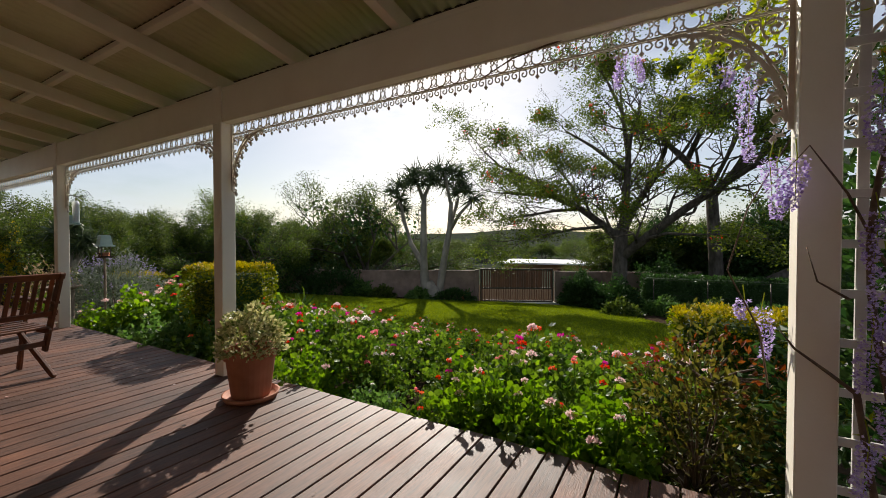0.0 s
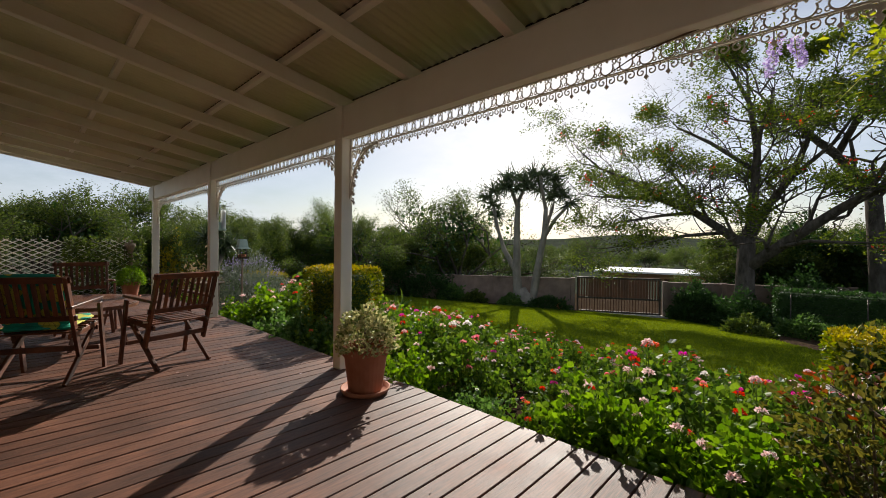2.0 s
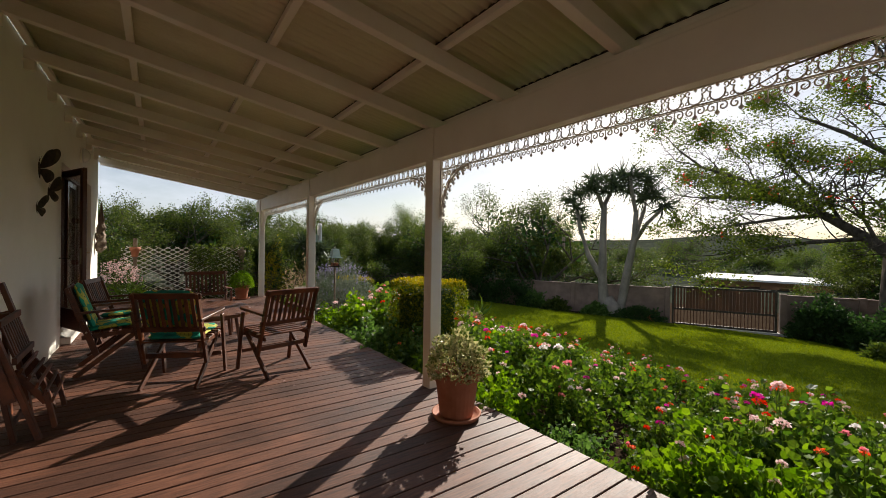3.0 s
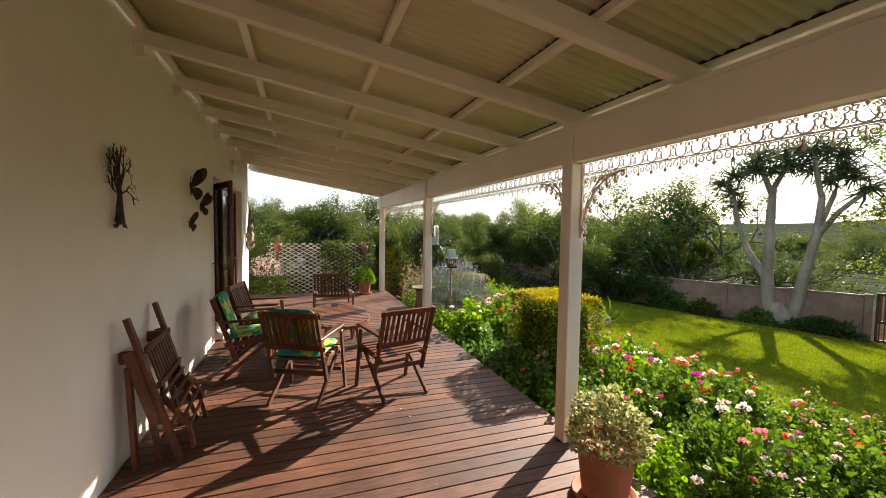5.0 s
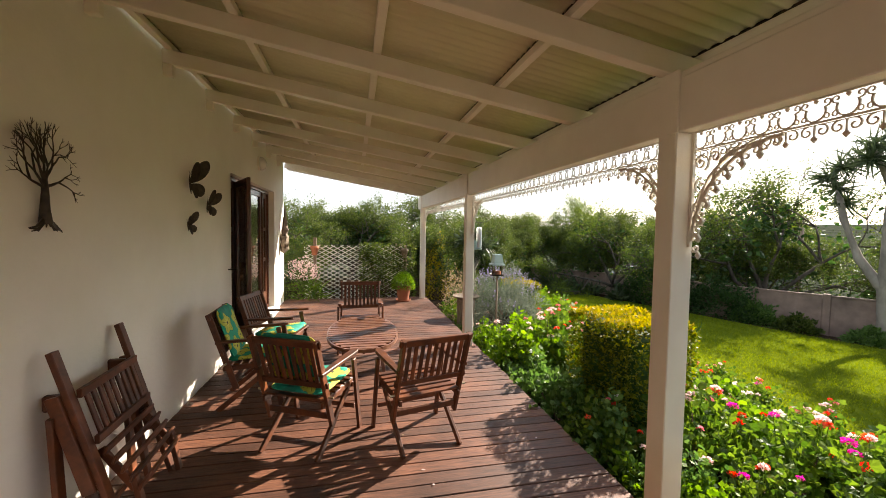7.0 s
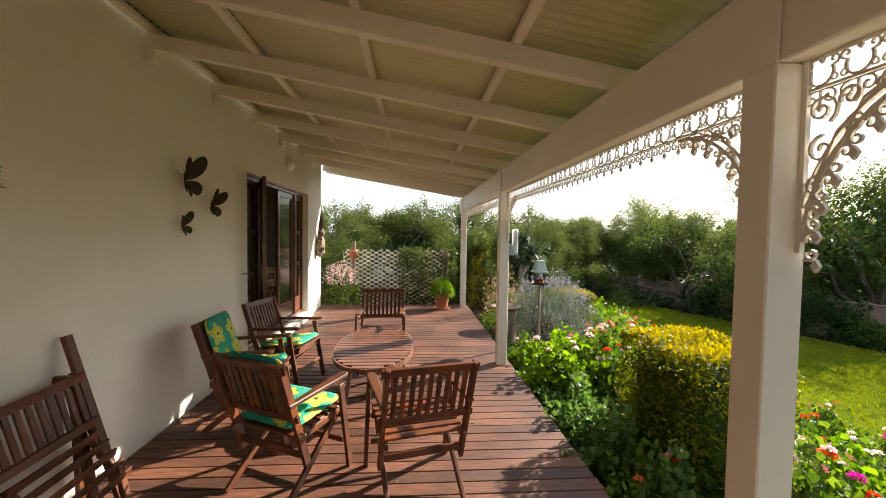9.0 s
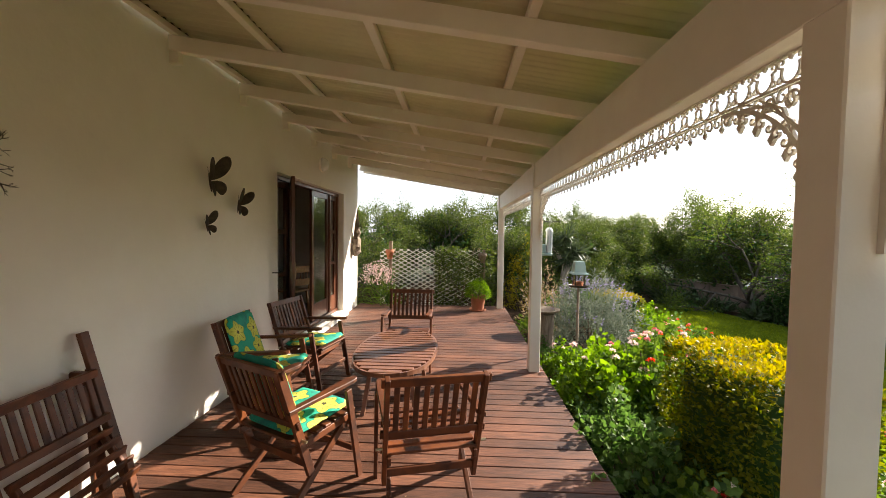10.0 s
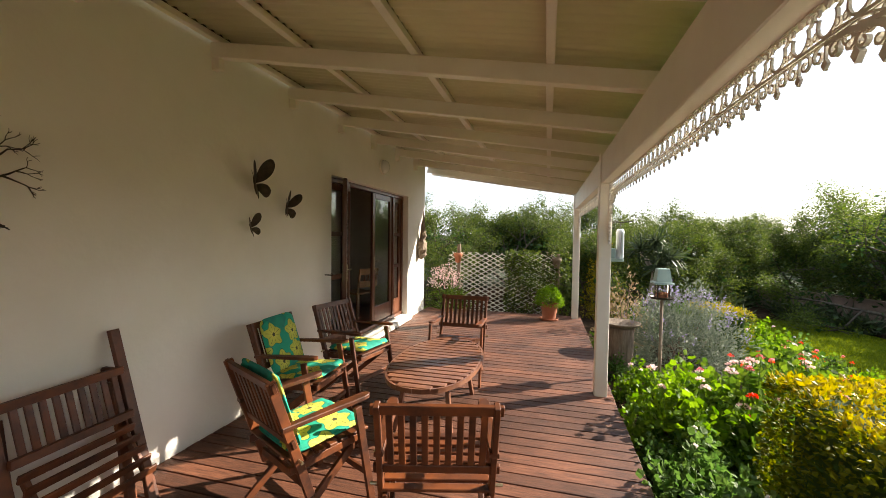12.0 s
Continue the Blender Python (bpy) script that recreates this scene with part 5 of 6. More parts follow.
def ivy(name, x, y0, y1, z0, z1, n, mat_, seed, lab, leaf=0.06, depth=0.07):
    rng = np.random.default_rng(seed)
    e = empty(name, pose(x, 0, 0), lab, "climbing plant")
    pts = np.stack([rng.normal(0, depth, n), rng.uniform(y0, y1, n), rng.uniform(z0, z1, n)], 1)
    keep = np.sin(pts[:, 1] * 4 + seed) * 0.35 + np.sin(pts[:, 2] * 5 + pts[:, 1] * 3) * 0.35 + rng.uniform(-0.3, 0.9, n) > 0.05
    foliage("leaves", pts[keep], leaf, mat_, e, rng, aspect=0.75)
    st = [[((0, y0 + (y1 - y0) * rng.random(), z0), 0.01), ((0.02, y0 + (y1 - y0) * rng.random(), (z0 + z1) / 2), 0.007), ((0, y0 + (y1 - y0) * rng.random(), z1), 0.004)] for i in range(10)]
    tubes("stem_cluster", st, TWIG, e, 5)


ivy("ivy", -11.07, 0.75, 2.15, -0.3, 1.25, 5200, L_TREE, 61, "dark green creeper covering half of the lattice screen")
bushy("pink_shrub", pose(-10.85, -0.6, -0.35), (0.42, 0.45, 1.3), 1700, 0.06, L_TREE, 62, "tall green shrub beside the house corner")
bushy("pink_blossom", pose(-10.80, -0.55, 0.4), (0.32, 0.36, 0.50), 800, 0.04, P_BLUSH, 63, "pale pink blossom massed on the corner shrub", stems=3, aspect=0.8)
bushy("strap_plant", pose(-10.60, -0.35, -0.35), (0.3, 0.35, 0.8), 130, 0.42, L_GERA, 64, "upright strap-leaved green plant by the house corner", aspect=0.07, shape="strap", stems=2)


# ---- wisteria on the trellis beside the near post ----
def trellis():
    e = empty("trellis", pose(0.07, 2.21, 0), "white timber trellis beside the veranda post", "trellis")
    for i in range(7):
        x = 0.99 + i * 0.19
        part("upright_slat", box((x - 0.016, -0.008, -0.3), (x + 0.016, 0.006, 2.1), 0.002), WHITEWOOD, e)
    for i in range(13):
        z = -0.15 + i * 0.18
        part("cross_slat", box((0.922, -0.022, z - 0.016), (2.2, -0.009, z + 0.016), 0.002), WHITEWOOD, e)


trellis()


def wisteria():
    rng = np.random.default_rng(71)
    e = empty("wisteria", pose(0.05, 2.12, 0), "twining wisteria with hanging lilac flowers and bare stems", "climbing plant")
    paths = []
    for i in range(22):
        x = 1.06 + 0.052 * i
        ph = rng.uniform(0, 6)
        amp = rng.uniform(0.03, 0.1)
        r0 = rng.uniform(0.005, 0.011)
        paths.append([((x + amp * math.sin(ph + z * 3.1), 0.03 * math.sin(z * 4 + ph) - 0.02, z), r0 * (1.25 - 0.35 * z / 2.1)) for z in np.linspace(-0.33, 2.1, 18)])
    paths.append([((1.02, -0.02, 0.25), 0.011), ((0.97, -0.03, 0.60), 0.010), ((0.90, -0.05, 0.66), 0.006), ((0.80, -0.06, 0.74), 0.004), ((0.76, -0.06, 0.80), 0.002)])
    paths.append([((1.05, -0.03, 1.0), 0.006), ((0.93, -0.06, 1.28), 0.004), ((0.83, -0.07, 1.45), 0.003), ((0.72, 0.0, 1.30), 0.002)])
    paths.append([((0.95, -0.02, 0.92), 0.005), ((0.86, -0.05, 0.98), 0.003), ((0.83, -0.05, 1.10), 0.002)])
    paths.append([((0.78, 0.25, 0.5), 0.004), ((0.74, 0.2, 0.75), 0.004), ((0.62, 0.12, 1.0), 0.0035), ((0.68, 0.08, 1.25), 0.003), ((0.8, 0.05, 1.5), 0.003)])
    paths.append([((1.3, 0.1, 2.2), 0.009), ((0.7, 0.12, 2.17), 0.007), ((0.1, 0.10, 2.13), 0.006), ((-0.3, 0.08, 2.07), 0.004), ((-0.45, 0.06, 2.0), 0.002)])
    tubes("vine", paths, TWIG, e, 7)
    racemes = [(0.19, 0.26, 2.05, 0.17), (0.27, 0.26, 2.02, 0.13), (0.62, 0.26, 1.90, 0.10), (0.70, 0.25, 1.84, 0.38), (0.735, -0.06, 1.42, 0.22), (0.795, -0.06, 1.42, 0.19), (0.76, -0.03, 1.40, 0.15), (0.765, 0.26, 0.84, 0.22), (0.69, 0.26, 0.87, 0.09),
               (1.05, -0.06, 1.95, 0.3), (1.12, -0.05, 1.5, 0.3), (1.0, -0.05, 1.22, 0.2), (1.16, -0.08, 1.0, 0.26), (0.98, -0.08, 0.86, 0.24), (1.04, -0.06, 0.62, 0.22), (1.3, -0.05, 1.8, 0.3), (1.4, -0.04, 1.3, 0.3), (1.1, -0.1, 1.35, 0.2), (1.08, -0.1, 0.3, 0.2), (1.08, -0.1, 2.05, 0.3), (1.35, -0.08, 1.55, 0.3), (1.24, -0.06, 2.1, 0.3), (0.99, -0.10, 1.66, 0.25), (1.03, -0.10, 1.48, 0.25), (1.0, -0.12, 1.06, 0.25), (1.04, -0.12, 0.8, 0.25), (0.97, -0.10, 0.48, 0.2), (1.08, -0.11, 1.8, 0.25), (1.1, -0.12, 0.95, 0.22)]
    for x, y, z, ln in racemes:
        k = int(130 + 900 * ln)
        f = rng.uniform(0, 1, k) ** 0.85
        sway = 0.012 * np.sin(f * 4 + x * 40)
        rad = ((0.014 + 0.06 * min(ln, 0.3)) * (1 - 0.65 * f) + 0.004) * rng.uniform(0.45, 1.05, k)
        a = rng.uniform(0, 6.283, k)
        pts = np.stack([x + sway + rad * np.cos(a), y + rad * np.sin(a), z - ln * f], 1)
        out = np.stack([np.cos(a), np.sin(a), -0.4 + 0 * a], 1)
        foliage("flower_raceme", pts, 0.0115, P_LILAC, e, rng, aspect=0.9, outward=out)
        tubes("raceme_stalk", [[((x, y, z + 0.06), 0.002), ((x + 0.012 * math.sin(x * 40), y, z), 0.002), ((x, y, z - ln * 0.9), 0.001)]], L_LIME, e, 4)
    shoots, pts = [], []
    for i in range(26):
        p = np.array([rng.uniform(0.55, 0.95), rng.uniform(0.28, 0.50), rng.uniform(1.95, 2.25)])
        d = np.array([rng.uniform(-0.32, 0.06), rng.normal(0, 0.06), rng.uniform(-0.30, 0.02)])
        shoots.append([(tuple(p), 0.002), (tuple(p + d * 0.5 + (0, 0, 0.03)), 0.0016), (tuple(p + d), 0.001)])
        for f in np.linspace(0.1, 1.0, 16):
            pts.append(p + d * f + (0, 0, 0.03 * math.sin(f * 3.1)) + rng.normal(0, 0.016, 3))
    tubes("young_shoot", shoots, L_LIME, e, 4)
    foliage("young_leaves", np.array(pts), 0.043, L_LIME, e, rng, aspect=0.42, up=-0.1)
    low = np.stack([rng.uniform(1.0, 1.6, 90), rng.normal(0, 0.05, 90), rng.uniform(0.2, 2.1, 90)], 1)
    foliage("side_leaves", low, 0.045, L_LIME, e, rng, aspect=0.42, up=-0.1)



wisteria()

# ---- boundary wall and gate ----
def wall_point(s):
    return WALL_A + WALL_U * s


def wall_run(s0, s1, h, name_i, top=None):
    e = empty("boundary_wall_%d" % name_i, None, "weathered pinkish rendered boundary wall with piers", "wall", kind="structure")
    ang = math.degrees(math.atan2(WALL_U.y, WALL_U.x))
    n = max(1, round((s1 - s0) / 1.75))
    st = (s1 - s0) / n
    for i in range(n):
        a = wall_point(s0 + st * (i + 0.5))
        z = ground_z(a.x, a.y) - 0.1 if top is None else top - h - 0.13
        o = part("wall_panel", box((-st / 2 + 0.09, -0.06, 0), (st / 2 - 0.09, 0.06, h + 0.1 - 0.02), 0.008), RENDERW, e)
        o.matrix_basis = pose(a.x, a.y, z, 0, 0, ang)
        o = part("coping", box((-st / 2 + 0.09, -0.085, h + 0.082), (st / 2 - 0.09, 0.085, h + 0.13), 0.01), RENDERW, e)
        o.matrix_basis = pose(a.x, a.y, z, 0, 0, ang)
    for i in range(n + 1):
        a = wall_point(s0 + st * i)
        z = ground_z(a.x, a.y) - 0.1 if top is None else top - h - 0.13
        o = part("pier", box((-0.088, -0.1, 0), (0.088, 0.1, h + 0.16), 0.01), RENDERW, e)
        o.matrix_basis = pose(a.x, a.y, z, 0, 0, ang)


GATE0, GATE1 = 1.95, 5.1        # along the wall from its near end
wall_run(-4.0, GATE0 - 0.12, 1.35, 1)
wall_run(GATE1 + 0.12, 24.0, 1.45, 2, -0.12)


def gate():
    mid = wall_point((GATE0 + GATE1) / 2)
    ang = math.degrees(math.atan2(WALL_U.y, WALL_U.x)) + 180
    e = empty("driveway_gate", pose(mid.x, mid.y, ground_z(mid.x, mid.y), 0, 0, ang), "brown slatted timber driveway gate, shut", "gate")
    w, h = (GATE1 - GATE0) / 2 - 0.03, 1.42
    bm = bmesh.new()
    for z in (0.07, 0.62, h):
        add_box(bm, (-w, -0.03, z - 0.035), (w, 0.03, z + 0.035), 0.004)
    for x in (-w, w - 0.06):
        add_box(bm, (x, -0.032, 0.034), (x + 0.06, 0.032, h - 0.035), 0.004)
    part("gate_frame", bm, IRON, e)
    n = 30
    for i in range(n):
        x = -w + 0.09 + (2 * w - 0.18) * i / (n - 1)
        part("gate_slat", box((x - 0.014, -0.012, 0.10), (x + 0.014, 0.012, 0.585)), GATEWOOD, e)
        if 4 <= i <= 25:
            part("upper_board", box((x - 0.047, -0.011, 0.655), (x + 0.047, 0.013, h - 0.035)), GATEWOOD, e)
        else:
            part("upper_board", box((x - 0.03, -0.011, 0.655), (x + 0.03, 0.013, h - 0.035)), GATEWOOD, e)


gate()
a = wall_point(3.5)
tagged(part("gate_track", box((-1.8, -0.18, -0.06), (1.8, 0.18, 0.035), 0.006), STONE), "pale concrete strip under the gate", "paving", kind="structure").matrix_basis = pose(a.x, a.y, ground_z(a.x, a.y), 0, 0, math.degrees(math.atan2(WALL_U.y, WALL_U.x)))


# ---- trees ----
def grow(rng, p, d, ln, r, depth, paths, tips, spread=0.6, up=0.25, shrink=0.74, kids=(2, 3)):
    p, d = Vector(p), Vector(d).normalized()
    pts = [(p.copy(), r)]
    q = p.copy()
    dd = d.copy()
    for i in range(3):
        dd = (dd + Vector((rng.gauss(0, 0.13), rng.gauss(0, 0.13), rng.gauss(0, 0.08) + up * 0.12))).normalized()
        q = q + dd * ln / 3
        pts.append((q.copy(), r * (1 - 0.13 * (i + 1))))
    paths.append(pts)
    if depth <= 1:
        tips.append((q.copy(), dd.copy()))
        tips.append((pts[1][0].copy(), dd.copy()))
    if depth == 0:
        return
    for k in range(rng.choice(kids)):
        nd = (dd + Vector((rng.gauss(0, spread), rng.gauss(0, spread), rng.gauss(0, spread * 0.6) + up * 0.5))).normalized()
        grow(rng, q, nd, ln * shrink * rng.uniform(0.8, 1.15), r * 0.62, depth - 1, paths, tips, spread, up, shrink, kids)


def tree_from(name, limbs, m, lmat, leaves, leaf, clump, seed, lab, depth=4, spread=0.6, up=0.25, shrink=0.74, bark=BARK, cat="tree", group="", aspect=0.5, trunk=(), extra=None, fill=0, patchy=None):
    """Limbs: (start, direction, length, radius)."""
    rr = random.Random(seed)
    rng = np.random.default_rng(seed)
    e = empty(name, m, lab, cat, group)
    paths, tips = [list(t) for t in trunk], []
    for p, d, ln, r in limbs:
        grow(rr, p, d, ln, r, depth, paths, tips, spread, up, shrink)
    thick = [p for p in paths if p[0][1] > 0.05]
    thin = [p for p in paths if p[0][1] <= 0.05]
    tubes("trunk", thick or paths[:1], bark, e, 9)
    if thin:
        tubes("canopy_wood", thin, bark, e, 4)
    c = np.array([tuple(t[0]) for t in tips])
    if patchy is not None:                                  # leaves gather in tufts, with bare twigs between
        w = np.sin(c[:, 0] * 3.1 + 0.7) * np.sin(c[:, 1] * 2.7 + 1.9) + np.sin(c[:, 2] * 3.7 + c[:, 0] * 1.3) * 0.8
        c = c[w > patchy]
    pick = rng.integers(0, len(c), leaves)
    pts = c[pick] + rng.normal(0, clump, (leaves, 3)) * (1, 1, 0.9)
    foliage("crown", pts, leaf, lmat, e, rng, aspect=aspect, up=0.15)
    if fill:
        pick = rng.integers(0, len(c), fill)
        # larger, darker leaves inside the crown; its inner shade is put into their colour
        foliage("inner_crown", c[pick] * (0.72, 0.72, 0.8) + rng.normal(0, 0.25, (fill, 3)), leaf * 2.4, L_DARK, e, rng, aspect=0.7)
    if extra:
        mat_x, nx, sx, nm = extra
        sel = rng.integers(0, len(c), nx)
        base = np.repeat(c[sel], 9, 0) + rng.normal(0, 0.07, (nx * 9, 3))
        foliage(nm, base, sx, mat_x, e, rng, aspect=0.5)
    return e


def garden_tree(seed, h, w, lab, lmat=L_TREE, leaves=34000, leaf=0.078, clump=0.16):
    rr = random.Random(seed)
    limbs = []
    for i in range(7):
        a = 2 * math.pi * i / 7 + rr.uniform(-0.4, 0.4)
        low = rr.random()
        limbs.append(((0.05 * math.cos(a), 0.05 * math.sin(a), h * (0.06 + 0.1 * low)), (math.cos(a) * w * (1.6 - low), math.sin(a) * w * (1.6 - low), 0.55 + 0.6 * low), h * rr.uniform(0.26, 0.36), 0.06))
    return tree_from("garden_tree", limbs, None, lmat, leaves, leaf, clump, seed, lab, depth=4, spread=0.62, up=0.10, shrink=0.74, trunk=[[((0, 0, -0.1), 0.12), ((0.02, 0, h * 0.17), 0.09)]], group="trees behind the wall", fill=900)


TREES = [garden_tree(81, 4.4, 0.75, "rounded olive-green tree behind the garden wall"), garden_tree(82, 4.0, 0.9, "broad dense green tree beyond the boundary"),
         garden_tree(83, 4.6, 0.6, "feathery grey-green tree behind the wall", leaves=15000, leaf=0.07, clump=0.14), garden_tree(84, 4.2, 0.7, "bushy green tree in the garden border", leaf=0.085),
         garden_tree(85, 4.3, 1.15, "broad-crowned green tree on a short forked trunk", L_SPREAD, 36000, 0.062, 0.15)]
used_tree = set()


def put_tree(k, x, y, s, z=None):
    t = TREES[k]
    z = ground_z(x, y) if z is None else z
    m = pose(x, y, z, 0, 0, (x * 37 + y * 53) % 360)
    if k not in used_tree:
        used_tree.add(k)
        t.matrix_basis = m
        t.scale = (s, s, s)
        return
    c = copy_thing(t, m)
    c.scale = (s, s, s)


# along and behind the wall, then round the left end of the garden
for s, off, k, sc in ((7.6, 1.8, 2, 0.62), (12.2, 2.0, 0, 0.85), (13.9, 2.4, 1, 0.85), (15.6, 1.8, 0, 0.86), (17.4, 2.2, 3, 0.92), (19.2, 2.0, 1, 0.86), (21.2, 1.8, 0, 0.82), (11.0, 4.5, 3, 0.8), (16.6, 5.0, 2, 0.95), (-1.9, 3.4, 1, 0.86), (-6.0, 5.0, 3, 0.95)):
    p = wall_point(s) - WALL_N * off
    put_tree(k, p.x, p.y, sc)
for x, y, k, sc in ((-12.4, 14.95, 2, 1.35), (-15.2, 10.9, 4, 0.98), (-14.2, 4.9, 3, 0.60), (-13.2, 2.8, 1, 0.62), (-14.6, 0.6, 3, 0.72), (-13.0, -1.6, 0, 0.60), (-16.5, 3.0, 0, 0.74), (-17.2, 5.6, 1, 0.78), (-16.2, -1.0, 2, 0.78), (-15.0, -3.8, 3, 0.80), (-19.0, 7.0, 3, 0.8), (-13.8, 3.9, 0, 0.52), (-18.5, 0.5, 1, 0.8)):
    put_tree(k, x, y, sc)
for x, y, k, sc in ((-0.6, 23.0, 1, 1.0), (1.9, 21.4, 3, 0.92), (5.0, 23.6, 0, 1.05), (7.8, 22.4, 1, 1.0), (10.4, 20.5, 3, 1.0)):
    put_tree(k, x, y, sc)
far = random.Random(9)
for i in range(110):
    a = radians(far.uniform(60, 185))
    d = 34 + 190 * far.random() ** 1.6
    put_tree(far.choice((0, 1, 2, 3, 4)), -4 + d * math.cos(a), 8 + d * math.sin(a), far.uniform(0.9, 1.4), -1.9 - 0.03 * (d - 34))

# aloe tree
def aloe_tree():
    rng = np.random.default_rng(91)
    x, y = -8.62, 14.75
    yaw = radians(32)
    right = Vector((math.cos(yaw), math.sin(yaw), 0))
    deep = Vector((-math.sin(yaw), math.cos(yaw), 0))
    g = ground_z(x, y)
    e = empty("tree_aloe", pose(x, y, g), "tall tree aloe with pale branching trunks and spiky rosettes", "tree")
    k = 0.0245

    def P(dx, up, dp=0.0):
        return tuple(right * (dx * k) + deep * dp + Vector((0, 0, up * k)))
    paths = [[(P(-8, -6), 0.42), (P(-8, 14), 0.30), (P(-12, 60), 0.22), (P(-12, 140), 0.17), (P(-11, 185, 0.1), 0.13)],
             [(P(14, -6), 0.36), (P(16, 14), 0.24), (P(24, 70, -0.2), 0.19), (P(34, 125, -0.2), 0.16), (P(36, 170, -0.1), 0.11)],
             [(P(-14, 62), 0.17), (P(-34, 96, 0.2), 0.14), (P(-48, 140, 0.3), 0.12), (P(-54, 176, 0.3), 0.09)],
             [(P(34, 120, -0.2), 0.12), (P(50, 148, -0.5), 0.09), (P(72, 172, -0.6), 0.08)],
             [(P(35, 130, -0.2), 0.11), (P(48, 170, 0.3), 0.09), (P(56, 205, 0.4), 0.08)],
             [(P(-11, 170, 0.1), 0.12), (P(-22, 200, -0.2), 0.10), (P(-28, 218, -0.3), 0.08)],
             [(P(-11, 180, 0.1), 0.12), (P(0, 205, 0.3), 0.10), (P(2, 222, 0.4), 0.08)],
             [(P(36, 165, -0.1), 0.10), (P(28, 200, -0.4), 0.09), (P(26, 222, -0.4), 0.08)]]
    paths = [[(p, r * 0.76) for p, r in q] for q in paths] + [[(P(3, -10), 0.62), (P(3, 4), 0.46), (P(2, 16), 0.34), (P(-4, 30), 0.2)]]
    tubes("trunk", paths, ALOEBARK, e, 10)
    tips = [(-54, 178, 0.3), (72, 174, -0.6), (56, 207, 0.4), (-28, 220, -0.3), (2, 224, 0.4), (26, 224, -0.4), (-11, 204, 0.1), (40, 226, 0.0), (-40, 208, 0.5), (14, 206, -0.3), (-64, 190, 0.0), (62, 190, -0.2),
            (-48, 160, 0.5), (-14, 228, 0.6), (14, 230, 0.1), (50, 216, -0.5), (-30, 204, -0.7), (30, 206, 0.6), (-52, 198, -0.4), (66, 200, 0.5), (46, 192, 0.8), (2, 208, -0.8)]
    for dx, up, dp in tips:
        c = Vector(P(dx, up, dp))
        n = 72
        pts = np.tile(np.array(c), (n, 1)) + rng.normal(0, 0.04, (n, 3))
        d = rng.normal(size=(n, 3))
        d[:, 2] = d[:, 2] * 0.75 - 0.05
        d /= np.linalg.norm(d, axis=1, keepdims=True)
        foliage("rosette", pts, 0.62, L_ALOE, e, rng, aspect=0.07, outward=d * 2.6, up=0.0, shape="aloe")
    return e


aloe_tree()


def small_aloe_tree():
    rng = np.random.default_rng(92)
    x, y = -12.0, 3.95
    e = empty("tree_aloe", pose(x, y, ground_z(x, y)), "small tree aloe with forked pale trunk and rosettes", "tree")
    tubes("trunk", [[((0, 0, -0.1), 0.10), ((0.02, 0, 0.9), 0.075), ((0.0, 0.05, 1.3), 0.06)], [((0.02, 0, 0.9), 0.06), ((0.1, 0.28, 1.55), 0.05)], [((0.0, 0.05, 1.2), 0.055), ((-0.05, -0.25, 1.7), 0.045)]], ALOEBARK, e, 8)
    for c in ((0.1, 0.3, 1.6), (-0.05, -0.27, 1.75), (0.0, 0.05, 1.9), (0.1, 0.1, 1.45)):
        n = 70
        d = rng.normal(size=(n, 3))
        d /= np.linalg.norm(d, axis=1, keepdims=True)
        foliage("rosette", np.tile(np.array(c), (n, 1)), 0.5, L_ALOE, e, rng, aspect=0.08, outward=d * 2.6, up=0.1, shape="aloe")


small_aloe_tree()


